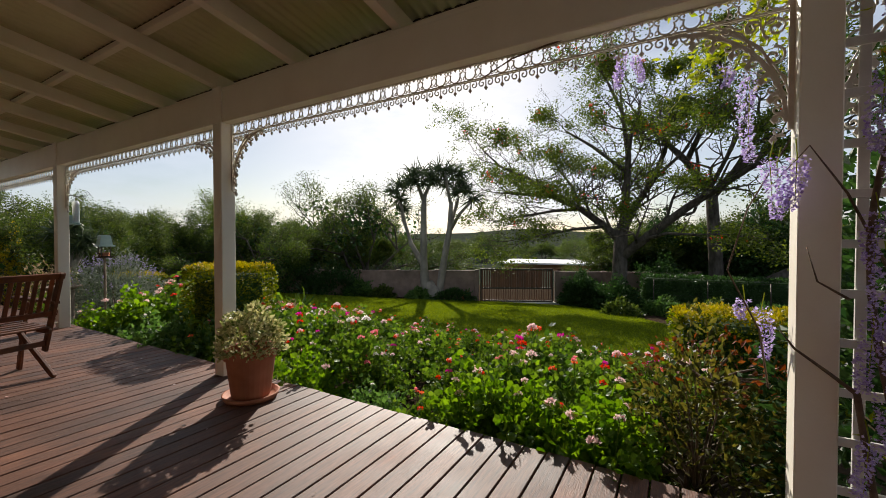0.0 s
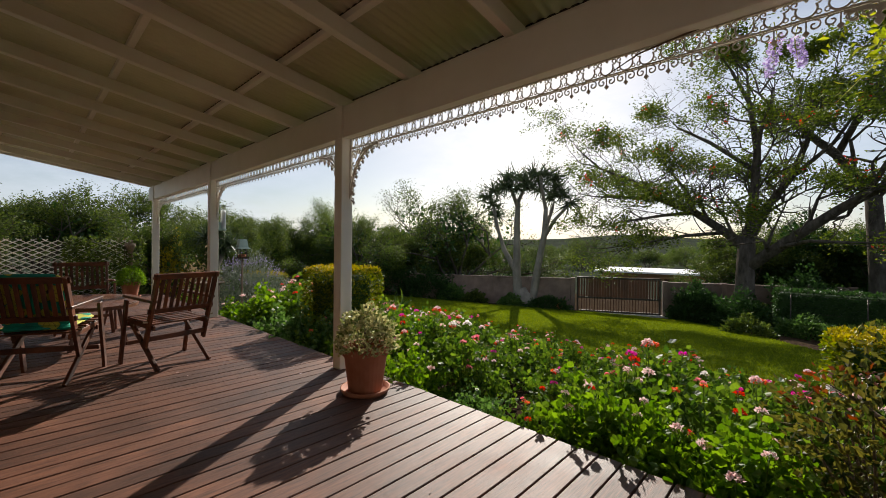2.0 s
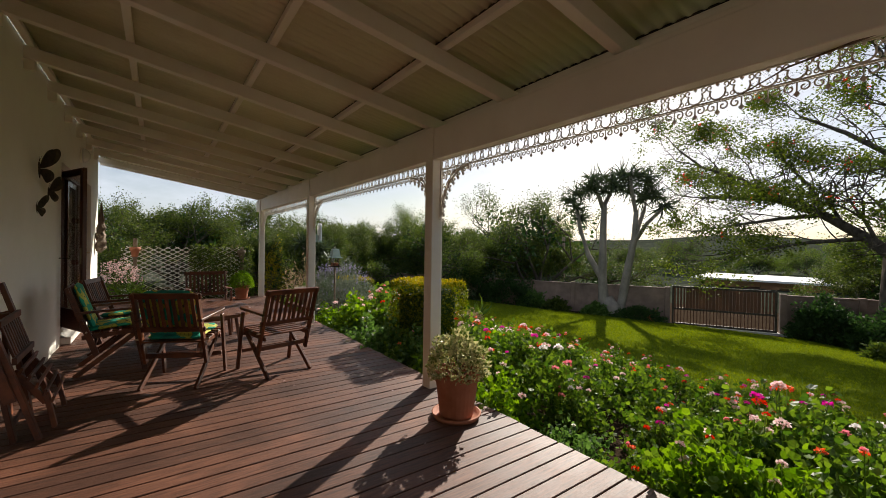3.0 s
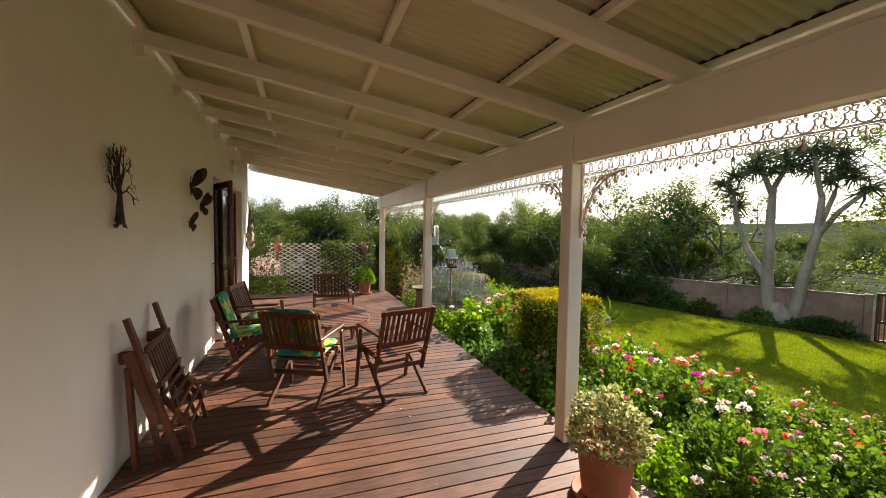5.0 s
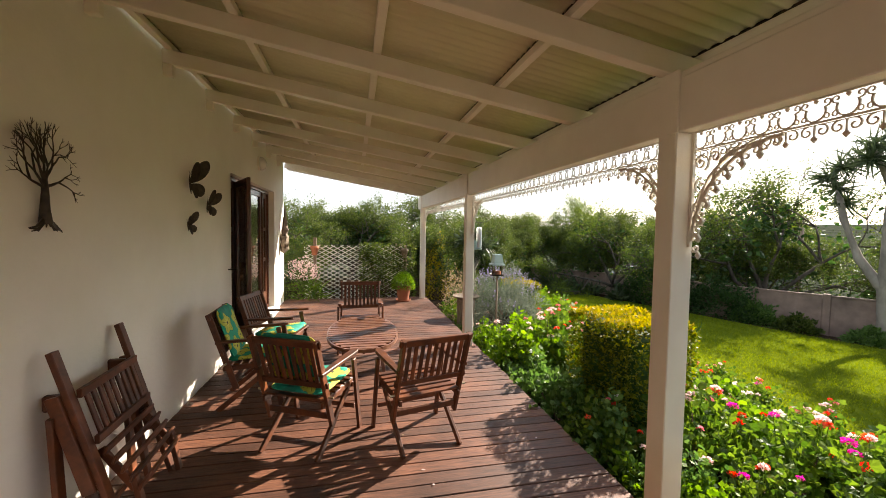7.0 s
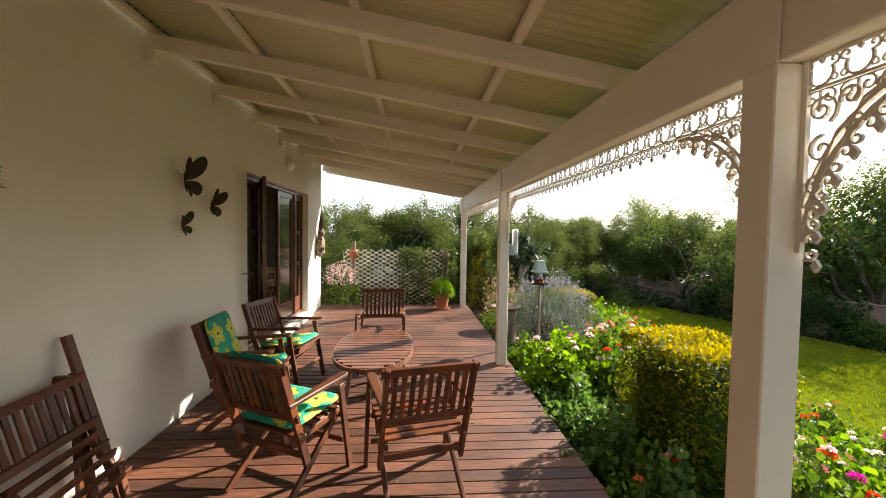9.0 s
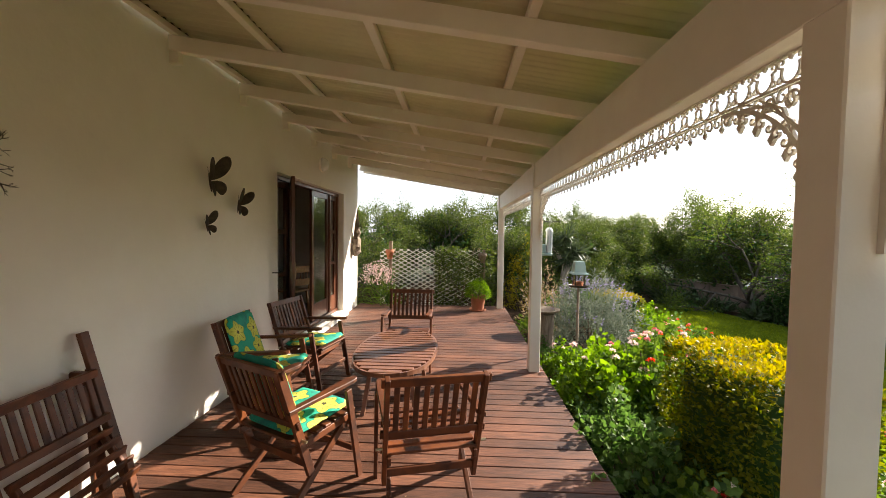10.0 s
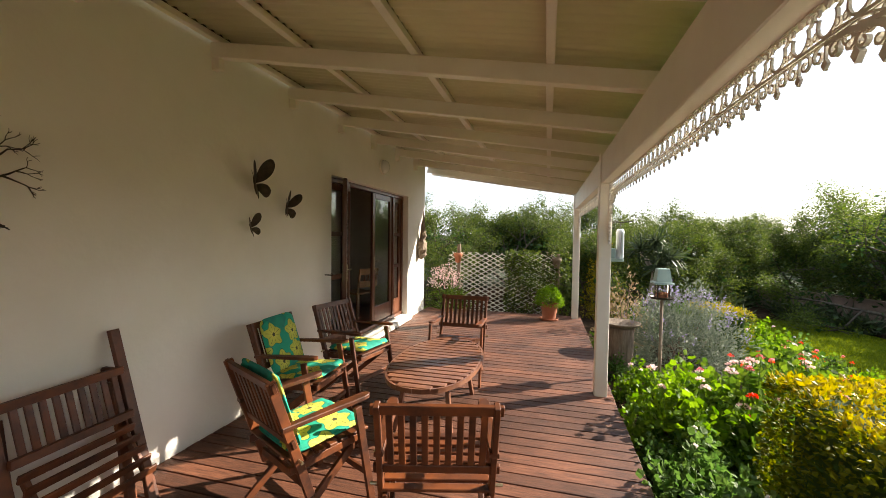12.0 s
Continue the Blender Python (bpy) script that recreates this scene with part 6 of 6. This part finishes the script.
def coral_tree():
    x, y = -1.4, 17.4
    g = ground_z(x, y)
    yaw = radians(7)
    r_, dp = Vector((math.cos(yaw), math.sin(yaw), 0)), Vector((-math.sin(yaw), math.cos(yaw), 0))
    k = 0.0245

    def P(dx, up, d=0.0):
        return r_ * (dx * k) + dp * d + Vector((0, 0, up * k))
    trunk = [[(P(4, -8), 0.62), (P(0, 40), 0.48), (P(2, 128), 0.40)],
             [(P(0, 112), 0.28), (P(-22, 134, 0.3), 0.25), (P(-62, 166, 0.7), 0.21), (P(-115, 192, 1.1), 0.15), (P(-162, 199, 1.3), 0.11), (P(-212, 204, 1.4), 0.07)],
             [(P(2, 118), 0.28), (P(8, 160, -0.4), 0.24), (P(11, 240, -0.9), 0.17), (P(2, 300, -1.3), 0.11), (P(-18, 345, -1.5), 0.07)],
             [(P(4, 120), 0.27), (P(22, 166, 0.7), 0.22), (P(52, 212, 1.1), 0.17), (P(75, 282, 1.4), 0.11), (P(88, 330, 1.6), 0.07)],
             [(P(4, 84), 0.32), (P(34, 112, -0.5), 0.27), (P(88, 158, -1.1), 0.22), (P(152, 204, -1.7), 0.16), (P(215, 236, -2.1), 0.11), (P(262, 252, -2.3), 0.07)],
             [(P(-115, 192, 1.1), 0.13), (P(-150, 222, 0.2), 0.10), (P(-192, 240, -0.6), 0.07), (P(-220, 268, -0.8), 0.05)],
             [(P(-62, 166, 0.7), 0.14), (P(-80, 210, 1.7), 0.10), (P(-112, 256, 2.2), 0.07)],
             [(P(10, 215, -0.7), 0.13), (P(-42, 268, 0.2), 0.10), (P(-88, 305, 0.8), 0.06)],
             [(P(-62, 166, 0.7), 0.12), (P(-100, 160, -0.5), 0.09), (P(-150, 150, -1.3), 0.06)],
             [(P(-22, 134, 0.3), 0.12), (P(-70, 128, -1.0), 0.09), (P(-115, 118, -1.8), 0.06), (P(-150, 112, -2.0), 0.05)],
             [(P(34, 112, -0.5), 0.12), (P(60, 120, -1.5), 0.09), (P(90, 118, -2.2), 0.06)],
             [(P(52, 212, 1.1), 0.13), (P(100, 262, 1.9), 0.10), (P(135, 322, 2.4), 0.06)],
             [(P(110, 174, -1.3), 0.12), (P(130, 230, -2.2), 0.09), (P(150, 290, -2.6), 0.06)]]
    trunk = [[(p, r * 0.62) for p, r in t] for t in trunk]
    limbs = []
    for ti in trunk[1:]:
        for j in range(1, len(ti)):
            a, b = Vector(ti[j - 1][0]), Vector(ti[j][0])
            dd = (b - a).normalized()
            if j > 1:
                limbs.append((b, dd, 0.92, ti[j][1] * 0.7))
            limbs.append(((a + b) / 2, (dd + Vector((0, 0, 0.9))).normalized(), 0.95, min(0.07, ti[j][1] * 0.5)))
            side = Vector((dd.y, -dd.x, 0.15)) * (1 if j % 2 else -1)
            limbs.append((a * 0.3 + b * 0.7, (dd * 0.7 + side).normalized(), 0.85, min(0.06, ti[j][1] * 0.45)))
    tree_from("coral_tree", limbs, pose(x, y, g), L_CORAL, 62000, 0.092, 0.17, 95, "wide-spreading coral tree with sparse leaves and red flowers", depth=4, spread=0.78, up=0.10, shrink=0.76, trunk=trunk, aspect=0.6, extra=(P_RED, 75, 0.10, "red_flowers"), patchy=0.3)


coral_tree()


def second_coral():
    x, y = 2.0, 19.2
    g = ground_z(x, y)
    trunk = [[((0.0, 0, -0.2), 0.24), ((-0.08, 0, 1.6), 0.19), ((-0.20, 0, 3.5), 0.16)], [((-0.20, 0, 3.4), 0.13), ((-0.85, 0.3, 4.6), 0.10), ((-2.0, 0.5, 6.0), 0.06)], [((-0.20, 0, 3.4), 0.13), ((0.5, -0.3, 4.3), 0.10), ((1.4, -0.2, 4.8), 0.06)], [((-0.85, 0.3, 4.6), 0.09), ((-0.4, -0.4, 5.6), 0.07), ((0.1, -0.5, 6.6), 0.05)],
             [((0.3, 0.2, -0.2), 0.22), ((1.3, 0.1, 0.9), 0.18), ((2.6, 0.0, 1.7), 0.14)]]
    limbs = []
    for ti in trunk[1:4]:
        for j in (1, 2):
            a, b = Vector(ti[j - 1][0]), Vector(ti[j][0])
            limbs.append((b, (b - a).normalized(), 0.95, ti[j][1] * 0.8))
            limbs.append(((a + b) / 2, ((b - a).normalized() + Vector((0.3, -0.4, 0.6))).normalized(), 0.9, ti[j][1] * 0.6))
    tree_from("coral_tree", limbs, pose(x, y, g) @ Matrix.Scale(1.3, 4), L_CORAL, 26000, 0.075, 0.12, 96, "leaning coral tree with thin crown and red flowers", depth=4, spread=0.6, up=0.25, shrink=0.72, trunk=trunk, aspect=0.6, extra=(P_RED, 40, 0.10, "red_flowers"), patchy=0.25)


second_coral()

# shrubs along the wall and round the lawn
shrub_rng = random.Random(14)
for s, off, rad, kind, lab in ((6.2, 0.7, (0.9, 0.5, 0.5), L_DARK, "dark low shrub against the boundary wall"), (11.3, 0.55, (1.3, 0.6, 1.25), L_DARK, "dark green creeper mounded over the wall"), (13.2, 0.6, (1.4, 0.7, 1.45), L_DARK, "dark green creeper mounded over the wall"),
                               (9.2, 0.6, (0.5, 0.4, 0.5), L_TREE, "small green shrub at the wall's foot"), (7.7, 0.6, (0.5, 0.4, 0.45), L_SAGE, "small green shrub at the wall's foot"), (20.0, 0.8, (1.3, 0.8, 1.3), L_DARK, "dark shrub against the boundary wall"), (10.2, 0.5, (0.6, 0.4, 0.7), L_SAGE, "small green shrub at the wall's foot"), (1.0, 0.6, (0.75, 0.5, 1.3), L_DARK, "dark ivy bush beside the gate"), (-0.8, 1.0, (0.9, 0.6, 0.7), L_TREE, "green shrub near the gate")):
    p = wall_point(s) + WALL_N * off
    bushy("wall_shrub", pose(p.x, p.y, ground_z(p.x, p.y) - 0.02, 0, 0, math.degrees(math.atan2(WALL_U.y, WALL_U.x))), rad, int(1500 * (rad[0] + rad[2])), 0.10, kind, int(s * 10) + 200, lab, stems=6, group="shrubs along the wall")
clipped_hedge("dark_hedge", -0.6, 7.5, 16.9, 17.9, -0.15, "long dark green clipped hedge at the lawn's edge", 44, top=L_DARK, side=L_DARK, dens=420, leaf=0.08)
for x, y, rad, k, lab in ((0.2, 18.9, (1.3, 1.0, 1.9), L_DARK, "tall dark shrub under the coral tree"), (3.8, 21.4, (3.0, 1.6, 3.7), L_DARK, "tall dark evergreen bush behind the hedge"), (8.0, 20.2, (3.0, 1.6, 3.7), L_DARK, "tall dark evergreen bush behind the hedge"), (0.3, 15.9, (0.9, 0.7, 0.6), L_SAGE, "low grey-green shrub at the lawn edge"), (1.7, 15.2, (1.0, 0.7, 0.6), L_TREE, "low green shrub at the lawn edge"), (-1.0, 14.4, (0.6, 0.5, 0.5), L_TREE, "low green shrub at the lawn edge"), (-2.7, 16.9, (0.9, 0.6, 1.35), L_DARK, "dark ivy bush against the wall"), (-1.3, 16.3, (0.9, 0.7, 1.2), L_DARK, "dark ivy bush under the coral tree"), (2.9, 14.4, (1.0, 0.7, 0.6), L_SAGE, "low grey-green shrub at the lawn edge"), (4.4, 13.2, (1.1, 0.8, 0.7), L_TREE, "low green shrub at the lawn edge"), (0.2, 22.4, (2.8, 1.5, 3.5), L_DARK, "tall dark evergreen bush beyond the wall"), (11.5, 17.0, (3.0, 2.0, 3.6), L_DARK, "tall dark evergreen bush at the garden edge")):
    bushy("border_shrub", pose(x, y, ground_z(x, y) - 0.02), rad, int(2200 * (rad[0] + rad[2]) / 1.6) if rad[2] < 2 else 17000, 0.11 if rad[2] < 2 else 0.16, k, int(x * 10 + y * 7), lab, stems=8, group="border shrubs")


def spiky(name, x, y, r, n, lab, seed, mat_=L_ALOE):
    rng = np.random.default_rng(seed)
    e = empty(name, pose(x, y, ground_z(x, y)), lab, "succulent")
    d = rng.normal(size=(n, 3))
    d[:, 2] = np.abs(d[:, 2]) * 0.8 + 0.15
    d /= np.linalg.norm(d, axis=1, keepdims=True)
    foliage("leaves", np.zeros((n, 3)) + rng.normal(0, 0.03, (n, 3)) + (0, 0, 0.04), r, mat_, e, rng, aspect=0.13, outward=d * 3, up=0.0, shape="strap")


spiky("yucca_clump", -8.3, 7.6, 0.55, 30, "upright green strap-leaved plant at the lawn edge", 301, L_GERA)
for i, (x, y, r) in enumerate(((-14.6, 6.2, 0.8), (-16.3, 8.8, 0.8), (-15.6, 9.9, 0.7), (-14.0, 5.6, 0.7), (-12.6, 5.6, 0.6), (-17.0, 10.4, 0.8), (-13.2, 6.0, 0.55), (-14.4, 11.2, 0.7))):
    spiky("aloe_plant", x, y, r, 60, "low grey-green aloe in the border", 310 + i)
for i, s in enumerate((12.4, 14.2, 15.4, 16.6, 17.8, 19.0, 20.2)):
    p = wall_point(s) + WALL_N * (1.0 + 0.4 * (i % 2))
    spiky("aloe_plant", p.x, p.y, 0.55, 70, "dark green aloe in the bed along the wall", 350 + i)
bushy("small_shrub", pose(-8.0, 7.0, ground_z(-8, 7)), (0.35, 0.3, 0.28), 500, 0.05, L_DRY, 330, "low brownish succulent clump by the lawn", stems=4)


# ---- grass blades over the lawn ----
def grass():
    rng = np.random.default_rng(77)
    n = 110000
    x = rng.uniform(-15.5, 4.0, n)
    y = rng.uniform(5.5, 16.4, n)
    lo = np.interp(x, [-15.5, -13.5, -8.6, -4.6, 0, 4], [7.4, 6.8, 6.35, 5.65, 5.6, 5.8])
    hi = np.interp(x, [-16, -13, -10, -8, -6.8, -5.4, -3, -1.6, -0.6, 0.4, 1.6, 3.5, 5], [9.0, 11.0, 12.5, 13.8, 14.8, 15.8, 16.4, 15.4, 14.0, 12.4, 10.8, 9.2, 7.6])
    k = (y > lo) & (y < hi)
    x, y = x[k], y[k]
    z = -0.35 - 0.085 * (y - 3.0) + 0.03
    foliage("grass_blades", np.stack([x, y, z], 1), 0.05, L_GRASS, None, rng, aspect=0.22, up=1.6)


grass()
tagged(bpy.data.objects["grass_blades"], "short bright green grass blades covering the lawn", "grass", kind="stuff")

# ---- neighbouring house beyond the wall ----
def far_house():
    e = empty("house", pose(-10.3, 40.0, -3.4, 0, 0, 8), "low orange house with long white roof beyond the wall", "house")
    part("wall", box((-3.9, -3.2, 0), (3.9, 3.2, 2.4), 0.02), ORANGEWALL, e)
    bm = bmesh.new()
    vs = [bm.verts.new(v) for v in ((-4.4, -4, 2.42), (4.4, -4, 2.42), (4.4, 4, 2.42), (-4.4, 4, 2.42), (-4.4, -4, 2.56), (4.4, -4, 2.56), (4.4, 4, 2.56), (-4.4, 4, 2.56), (-3.9, 0, 2.74), (3.9, 0, 2.74))]
    for f in ((3, 2, 1, 0), (0, 1, 5, 4), (1, 2, 6, 5), (2, 3, 7, 6), (3, 0, 4, 7), (4, 5, 9, 8), (6, 7, 8, 9), (5, 6, 9), (7, 4, 8)):
        bm.faces.new([vs[i] for i in f])
    part("roof", bm, ROOFWHITE, e)
    for x in (-2.8, -0.6, 1.7):
        w = part("window", box((x - 0.6, -3.23, 1.0), (x + 0.6, -3.19, 2.0), 0.01), DOORWOOD, e)
        part("sill", box((x - 0.68, -3.28, 0.92), (x + 0.68, -3.202, 0.985), 0.01), ROOFWHITE, w)


far_house()
for x, y, h in ((-23.0, 15.5, 4.7), (-14.5, 19.5, 3.9)):
    o = tubes("utility_pole", [[((0, 0, -0.3), 0.12), ((0, 0, h), 0.09)]], LOG, None, 8)
    o.matrix_basis = pose(x, y, -1.6)
    tagged(o, "plain weathered timber utility pole behind the trees", "pole", "utility poles")

def parked_car():
    e = empty("parked_car", pose(-20.8, 16.1, -1.75, 0, 0, 62), "pale silver car parked beyond the boundary wall", "car")
    side = [(-2.1, 0.35), (-2.1, 0.72), (-1.95, 0.88), (-1.0, 0.98), (1.85, 0.98), (2.1, 0.82), (2.1, 0.35)]
    for nm, prof, hw, mat_ in (("body", side, 0.84, CARPAINT), ("cabin", [(-1.05, 0.985), (-0.35, 1.40), (1.05, 1.44), (1.75, 0.985)], 0.72, GLASSDARK), ("roof", [(-0.42, 1.405), (-0.3, 1.46), (1.0, 1.50), (1.12, 1.445)], 0.66, CARPAINT)):
        bm = bmesh.new()
        a = [bm.verts.new((px, -hw, pz)) for px, pz in prof]
        b = [bm.verts.new((px, hw, pz)) for px, pz in prof]
        bm.faces.new(a)
        bm.faces.new(b[::-1])
        for i in range(len(prof)):
            k = (i + 1) % len(prof)
            bm.faces.new((a[k], a[i], b[i], b[k]))
        bmesh.ops.bevel(bm, geom=list(bm.edges), offset=0.025, segments=2, affect="EDGES")
        part(nm, bm, mat_, e)
    for wx in (-1.3, 1.3):
        for sy in (-1, 1):
            w = part("wheel", lathe([(0.0, -0.09), (0.27, -0.09), (0.32, -0.06), (0.32, 0.06), (0.27, 0.09), (0.0, 0.09)], 24), IRON, e)
            w.matrix_basis = pose(wx, sy * 0.80, 0.32, 90, 0, 0)
            part("rim", lathe([(0.0, -0.1), (0.17, -0.1), (0.19, -0.085), (0.19, 0.085), (0.17, 0.1), (0.0, 0.1)], 20), CARPAINT, w)


parked_car()

# ---- small things ----
p = wall_point(5.75) + WALL_N * 0.45
gp = flower_pot("terracotta_pot", p.x, p.y, ground_z(p.x, p.y), 0.17, 0.30, "red-brown pot standing by the driveway gate", False)
spk = np.random.default_rng(401)
sp = empty("pot_succulent", pose(p.x, p.y, ground_z(p.x, p.y) + 0.25), "dark spiky succulent in the pot by the gate", "succulent")
foliage("leaves", np.zeros((26, 3)), 0.34, L_RED, sp, spk, aspect=0.16, up=0.9, shape="strap")


def wire_fence():
    e = empty("wire_fence", None, "thin dark metal fence in front of the dark hedge", "fence")
    for x in (-0.15, 1.5, 3.2, 4.9):
        g = ground_z(x, 16.6)
        tubes("post", [[((x, 16.6, g - 0.05), 0.016), ((x, 16.6, g + 1.25), 0.016)]], IRON, e, 8)
    for h in (1.23, 0.7, 0.2):
        g = ground_z(0, 16.6)
        tubes("wire", [[((-0.15, 16.6, g + h), 0.003), ((4.9, 16.6, g + h), 0.003)]], IRON, e, 5)


wire_fence()
litter = random.Random(12)
for i in range(16):
    lx, ly = litter.uniform(-4.2, 0.6), litter.uniform(0.3, 2.2)
    V, Fc = leaf_cloud(np.zeros((1, 3)), 0.022, np.random.default_rng(500 + i), aspect=0.6, up=0.0)
    o = link_mesh("fallen_petal", V * (1, 1, 0.15), Fc, P_BLUSH if i % 3 == 0 else L_DRY)
    o.matrix_basis = pose(lx, ly, 0.004)
    tagged(o, "small dry petal lying on the deck boards", "petal", "fallen petals")

# ---- deck ----
floor = empty("floor", None, "red-brown oiled timber deck of boards laid across", "deck", kind="structure")
bw, gap = 0.1135, 0.0085
bm = box((-bw / 2, -1.587, -0.028), (bw / 2, 1.587, 0.0), 0.003)
board_me = bpy.data.meshes.new("deck_board")
bm.to_mesh(board_me)
bm.free()
board_me.materials.append(DECK)
deck_rng = random.Random(6)
x = 0.393 + (bw + gap) / 2 - 89 * (bw + gap)
while x < 3.2:
    o = new("deck_board", board_me)
    o.parent = floor
    o.location = (x, 0.7245 + deck_rng.uniform(-0.006, 0.006), deck_rng.uniform(-0.0012, 0.0008) - 0.0008)
    x += bw + gap
for y in (-0.75, -0.1, 0.6, 1.2, 1.8, 2.2):
    part("joist", box((-10.4, y - 0.022, -0.17), (3.2, y + 0.022, -0.034)), LOG, floor)
